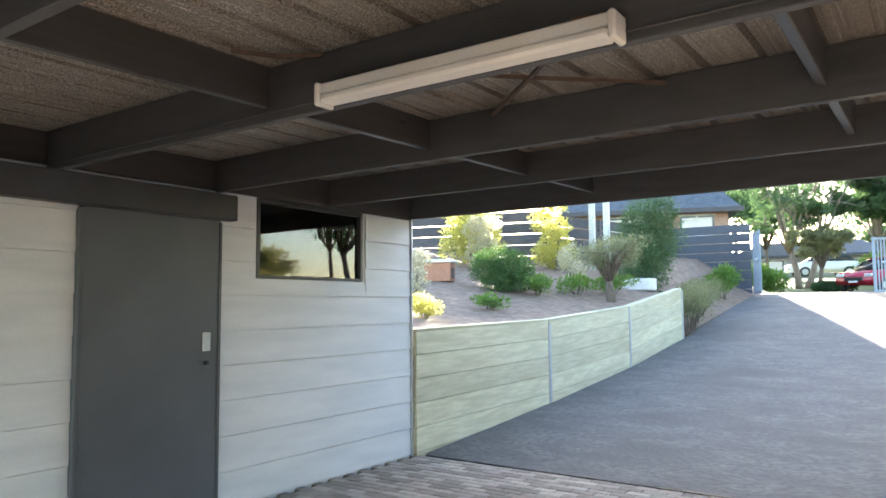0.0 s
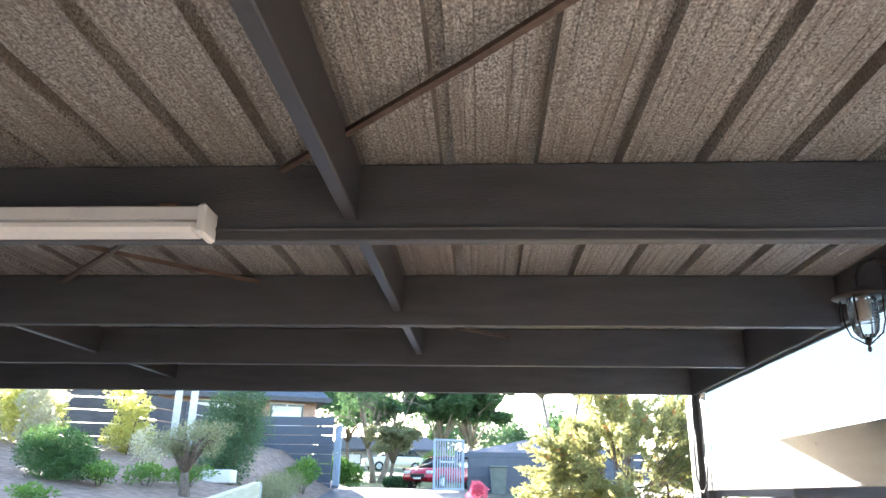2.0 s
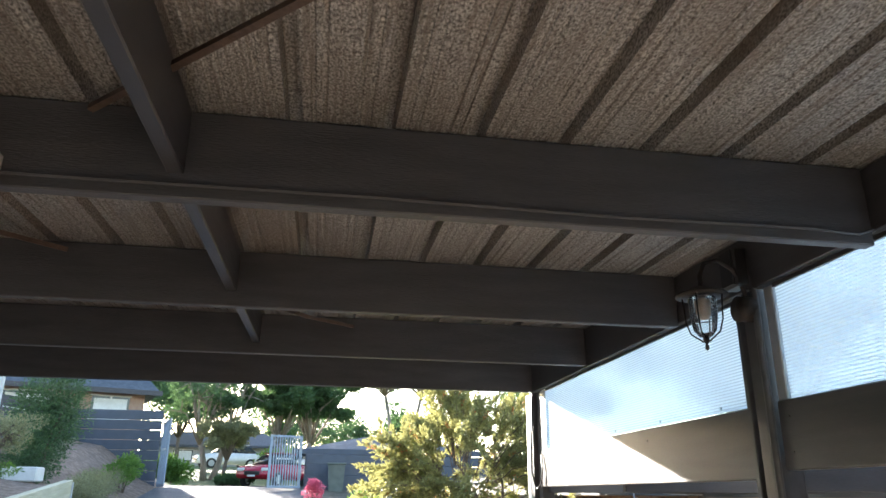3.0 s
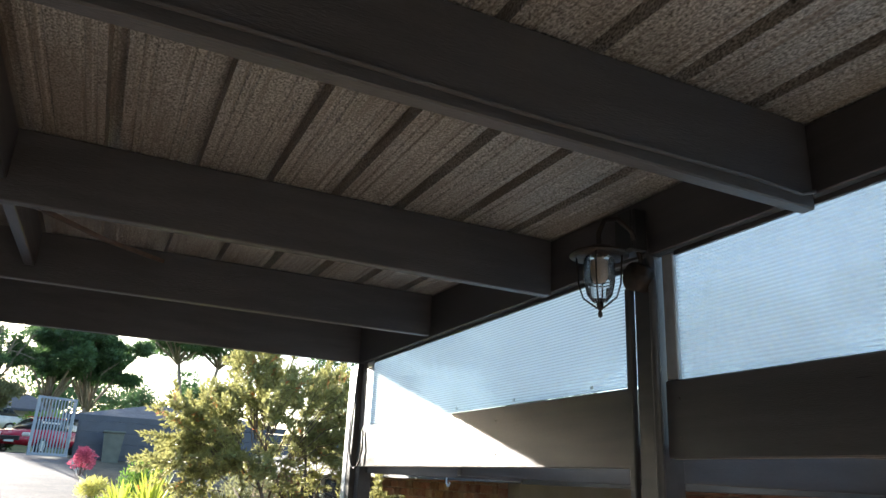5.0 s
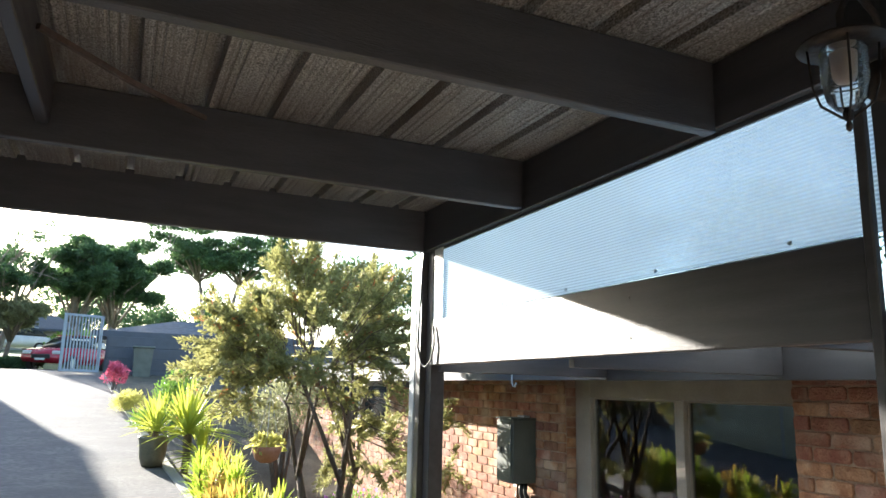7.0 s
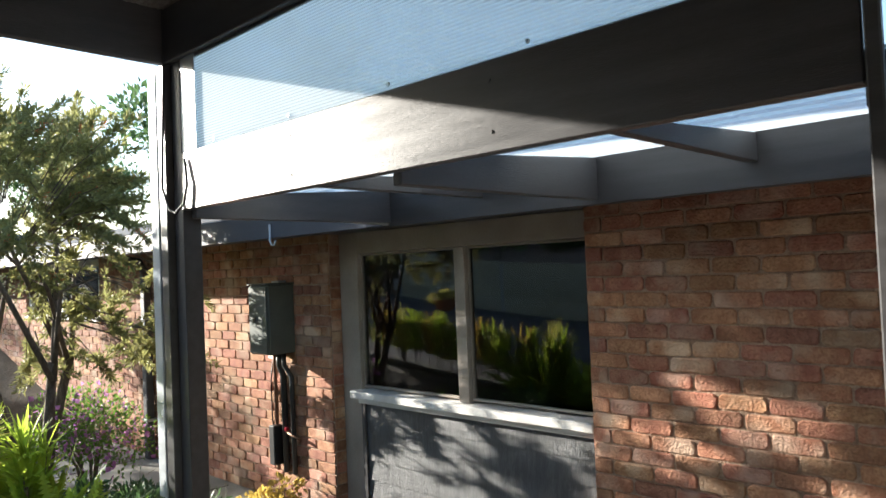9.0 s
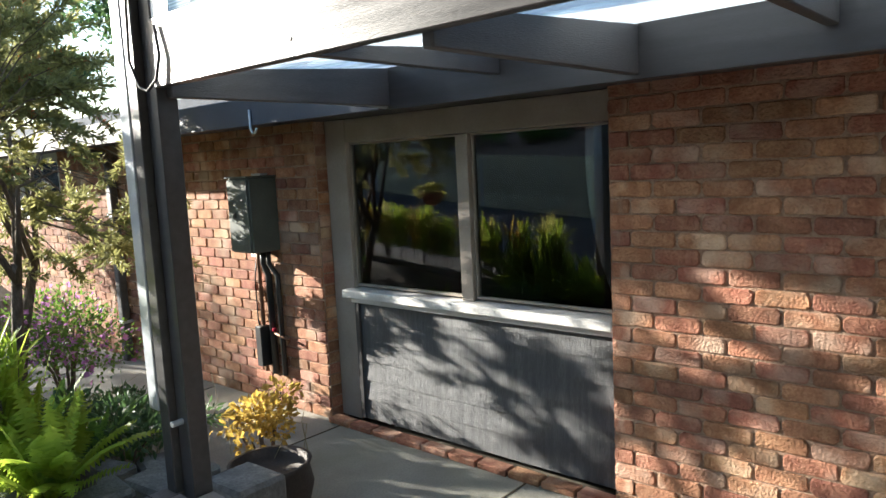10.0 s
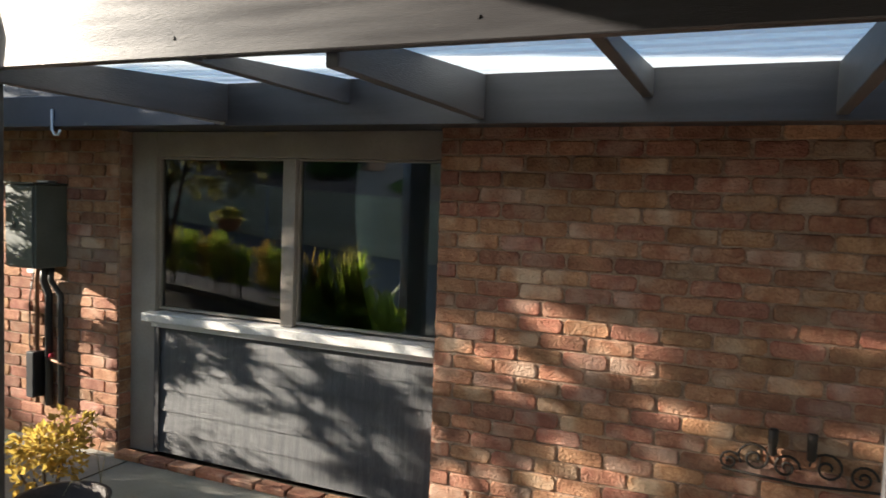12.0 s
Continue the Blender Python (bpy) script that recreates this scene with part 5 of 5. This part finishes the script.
def far_house(name, label, x0, x1, y0, y1, z0, z1, peak, windows, wall_m, at=(0, 0, 0), turn=0, trim=None):
    ob = thing(name, label, "house", at, turn=turn)
    trim = trim or SILL_WHITE
    part("wall", boxes(((x0, y0, z0), (x1, y1, z1))), wall_m, ob)
    bm = bmesh.new()
    o = 0.5
    c = [(x0 - o, y0 - o, z1 + 0.01), (x1 + o, y0 - o, z1 + 0.01), (x1 + o, y1 + o, z1 + 0.01), (x0 - o, y1 + o, z1 + 0.01)]
    m = (y0 + y1) / 2
    v = [bm.verts.new(p) for p in c] + [bm.verts.new((x0 + 2, m, peak)), bm.verts.new((x1 - 2, m, peak))]
    for f in ((0, 1, 5, 4), (1, 2, 5), (2, 3, 4, 5), (3, 0, 4), (3, 2, 1, 0)):
        bm.faces.new([v[i] for i in f])
    part("roof", bm, ROOF_TILE, ob)
    part("gutter", boxes(((x0 - o - 0.05, y0 - o - 0.1, z1 - 0.12), (x1 + o + 0.05, y0 - o - 0.01, z1 + 0.06))), trim, ob)
    for a, b, za, zb in windows:
        wd = part("window", boxes(((a, y0 - 0.03, za), (b, y0 - 0.005, zb))), CAR_GLASS, ob)
        part("blind", boxes(((a + 0.08, y0 - 0.04, za + 0.1), (b - 0.08, y0 - 0.032, zb - 0.08))), SILL_WHITE, wd)
        part("frame", boxes(((a - 0.06, y0 - 0.06, za - 0.06), (b + 0.06, y0 - 0.042, za)), ((a - 0.06, y0 - 0.06, zb), (b + 0.06, y0 - 0.042, zb + 0.06)), (((a + b) / 2 - 0.03, y0 - 0.06, za), ((a + b) / 2 + 0.03, y0 - 0.042, zb))), SILL_WHITE, wd)
    return ob


# brick house is real; its unseen ridge is raised to shade the near driveway
far_house("far_house", "brick house with a tiled roof beyond the fence", -6.6, -0.45, 0.5, 7.0, 1.7, 5.3, 8.6, ((-2.3, -0.98, 4.3, 5.1), (-5.2, -3.6, 4.2, 5.1)), RENDER_FAR, (-6.2, 30.0, 0.0), 20, FENCE_DARK)
far_house("far_house", "low house across the street", -14.0, -3.0, 62, 70, 3.0, 5.2, 6.6, ((-11.5, -10.0, 4.0, 4.9), (-7.5, -6.0, 4.0, 4.9)), INSIDE, trim=FENCE_BLUE)
far_house("garden_shed", "dark shed with a blue grey roof behind the fence", -0.35, 5.5, 27.5, 31, 1.4, 3.1, 3.75, (), FENCE_BLUE, trim=FENCE_BLUE)

# hedges and trees across the street
shrub("hedge", "clipped green street hedge", (-6.6, 35.6, 1.85), (1.9, 0.8, 1.2), LEAF_HEDGE, 5000, (0.12, 0.07), RNG, "hedge")
shrub("hedge", "dark low hedge across the street", (-3.9, 36.5, 1.85), (1.6, 0.7, 0.6), LEAF_DARK, 3000, (0.12, 0.07), RNG, "hedge", 0.6)
shrub("hedge", "round garden shrub across the street", (-2.7, 47.0, 2.0), (1.6, 1.4, 2.2), LEAF_HEDGE, 4000, (0.16, 0.09), RNG, "hedge")
tree("umbrella_tree", "broad domed dark green tree across the street", (-1.45, 46, 2.85), 6.6, 2.9, LEAF_DARK, 70000, (0.2, 0.09), RNG, BARK_PALE, trunks=2, crown_from=0.3, flat=0.55, limbs=14, radius=0.2, clump=0.22)
tree("umbrella_tree", "spreading flat-topped green tree behind the garden", (6.4, 60, 3.5), 8.8, 5.0, LEAF_DARK, 40000, (0.26, 0.12), RNG, BARK_PALE, trunks=2, crown_from=0.72, flat=0.3, limbs=11, radius=0.2, clump=0.22)
tree("street_tree", "yellowing round street tree", (-4.9, 41, 2.2), 3.2, 1.35, LEAF_OLIVE, 16000, (0.14, 0.06), RNG, BARK, trunks=1, crown_from=0.4, flat=0.55, limbs=10, radius=0.14, clump=0.34)
tree("street_tree", "sparse tall street tree with bare branches", (-6.0, 43, 2.4), 6.6, 2.6, LEAF_DARK, 16000, (0.18, 0.06), RNG, BARK_PALE, trunks=2, crown_from=0.33, flat=0.5, limbs=10, radius=0.2, clump=0.15, bare=True)
# added out of view: this crown blocks the sun from the near driveway
tree("unseen_shade_tree", "unseen tall dense tree added to shade the driveway", (-16.3, 46.5, 2.0), 11.0, 2.2, LEAF_DARK, 34000, (0.35, 0.2), RNG, BARK, crown_from=0.4, flat=0.9, limbs=12, radius=0.3, clump=0.36)
for k, (x, y, h, sp) in enumerate(((-15, 66, 9, 4), (-24, 56, 10, 5), (9, 76, 6, 4), (20, 62, 9, 5), (-4, 86, 7, 5), (3, 90, 6, 5), (17, 29, 9, 5), (25, 36, 12, 6), (29, 27, 11, 6), (-11, 60, 8, 4))):
    tree("distant_tree", "dark green distant tree", (x, y, ground_z(x, y) - 0.3), h, sp, LEAF_DARK, 9000, (0.34, 0.16), RNG, BARK, crown_from=0.35, flat=0.7, limbs=8, radius=0.2, clump=0.34)

# ---- pavers under the carport ----
paver = mesh_of("paver", soft_box((-0.097, -0.047, -0.03), (0.097, 0.047, 0.0), 0.006), PAVER)
rest = bmesh.new()
count = 0
for i in range(32):
    for j in range(64):
        x = -4.45 + i * 0.2 + (0.1 if j % 2 else 0)
        y = 6.36 - j * 0.1
        if x > 1.8:
            continue
        z = 0.002 * RNG.uniform(-1, 1)
        if count < 300 and -4.4 < x < -0.3 and y > 4.9:
            piece("paver", paver, floor, pose(x, y, z, RNG.uniform(-0.6, 0.6), RNG.uniform(-0.6, 0.6), RNG.uniform(-1, 1)))
            count += 1
        else:
            box(rest, (x - 0.097, y - 0.047, -0.03), (x + 0.097, y + 0.047, z))
tagged(part("paver_rest", rest, PAVER_JOIN, floor), kind="stuff")

# ---- bricks of the house wall ----
def brick_bm(rng):
    """One worn brick with rounded, chipped corners, face towards -x, centred on its face."""
    bm = bmesh.new()
    L, H, q = 0.115, 0.0375, 0.017
    outline = [(-L, -H + q), (-L + q * 0.35, -H + q * 0.35), (-L + q, -H), (0, -H), (L - q, -H), (L - q * 0.35, -H + q * 0.35), (L, -H + q), (L, H - q), (L - q * 0.35, H - q * 0.35), (L - q, H), (0, H), (-L + q, H), (-L + q * 0.35, H - q * 0.35), (-L, H - q)]
    off = [(rng.uniform(-0.004, 0.004), rng.uniform(-0.003, 0.003)) for _ in outline]

    def ring(x, k):
        return [bm.verts.new((x + rng.uniform(-0.0012, 0.0012), (y + oy) * (1 - k * 0.25), (z + oz) * (1 - k))) for (y, z), (oy, oz) in zip(outline, off)]

    a, b, c = ring(0.02, 0.0), ring(-0.001, 0.02), ring(-0.0055, 0.16)
    n = len(outline)
    for p, w in ((a, b), (b, c)):
        for k in range(n):
            bm.faces.new((p[k], p[(k + 1) % n], w[(k + 1) % n], w[k]))
    bm.faces.new(c)
    return bm


variants = [mesh_of("brick", brick_bm(RNG), BRICK) for _ in range(10)]
rest = bmesh.new()
count = 0
for c in range(28):
    z = FLOOR_Z + 0.043 + c * 0.083
    if z > 1.71:
        break
    off = 0.12 if c % 2 else 0.0
    for lo, hi in ((-3.9, 5.205), (7.562, 12.19), (12.19, 15.0), (15.0, 19.0)):
        if lo == 12.19 and z > 0.93:
            continue
        y = lo - off
        while y < hi:
            a, b = max(y, lo), min(y + 0.229, hi)
            y += 0.24
            if b - a < 0.04:
                continue
            k = (b - a) / 0.229
            m = Matrix.Translation((HX + RNG.uniform(-0.003, 0.003), (a + b) / 2, z)) @ Matrix.Rotation(radians(RNG.choice((0, 180)) + RNG.uniform(-0.6, 0.6)), 4, "X") @ Matrix.Diagonal((1, k, 1, 1))
            if lo == -3.9 and a > 2.5 and count < 290:
                piece("brick", RNG.choice(variants), house, m)
                count += 1
            elif a > 0.5:
                me = RNG.choice(variants)
                base = [rest.verts.new(m @ v.co) for v in me.vertices]
                for p in me.polygons:
                    rest.faces.new([base[i] for i in p.vertices])
tagged(part("brick_rest", rest, BRICK_JOIN, house), kind="stuff")
# reveal bricks at the window jamb
bm = bmesh.new()
for c in range(25):
    z = FLOOR_Z + 0.043 + c * 0.0855
    box(bm, (HX + 0.012, 7.551, z - 0.036), (HX + 0.12, 7.563, z + 0.036))
    box(bm, (HX + 0.012, 5.202, z - 0.036), (HX + 0.12, 5.213, z + 0.036))
part("reveal_bricks", bm, BRICK_JOIN, house)
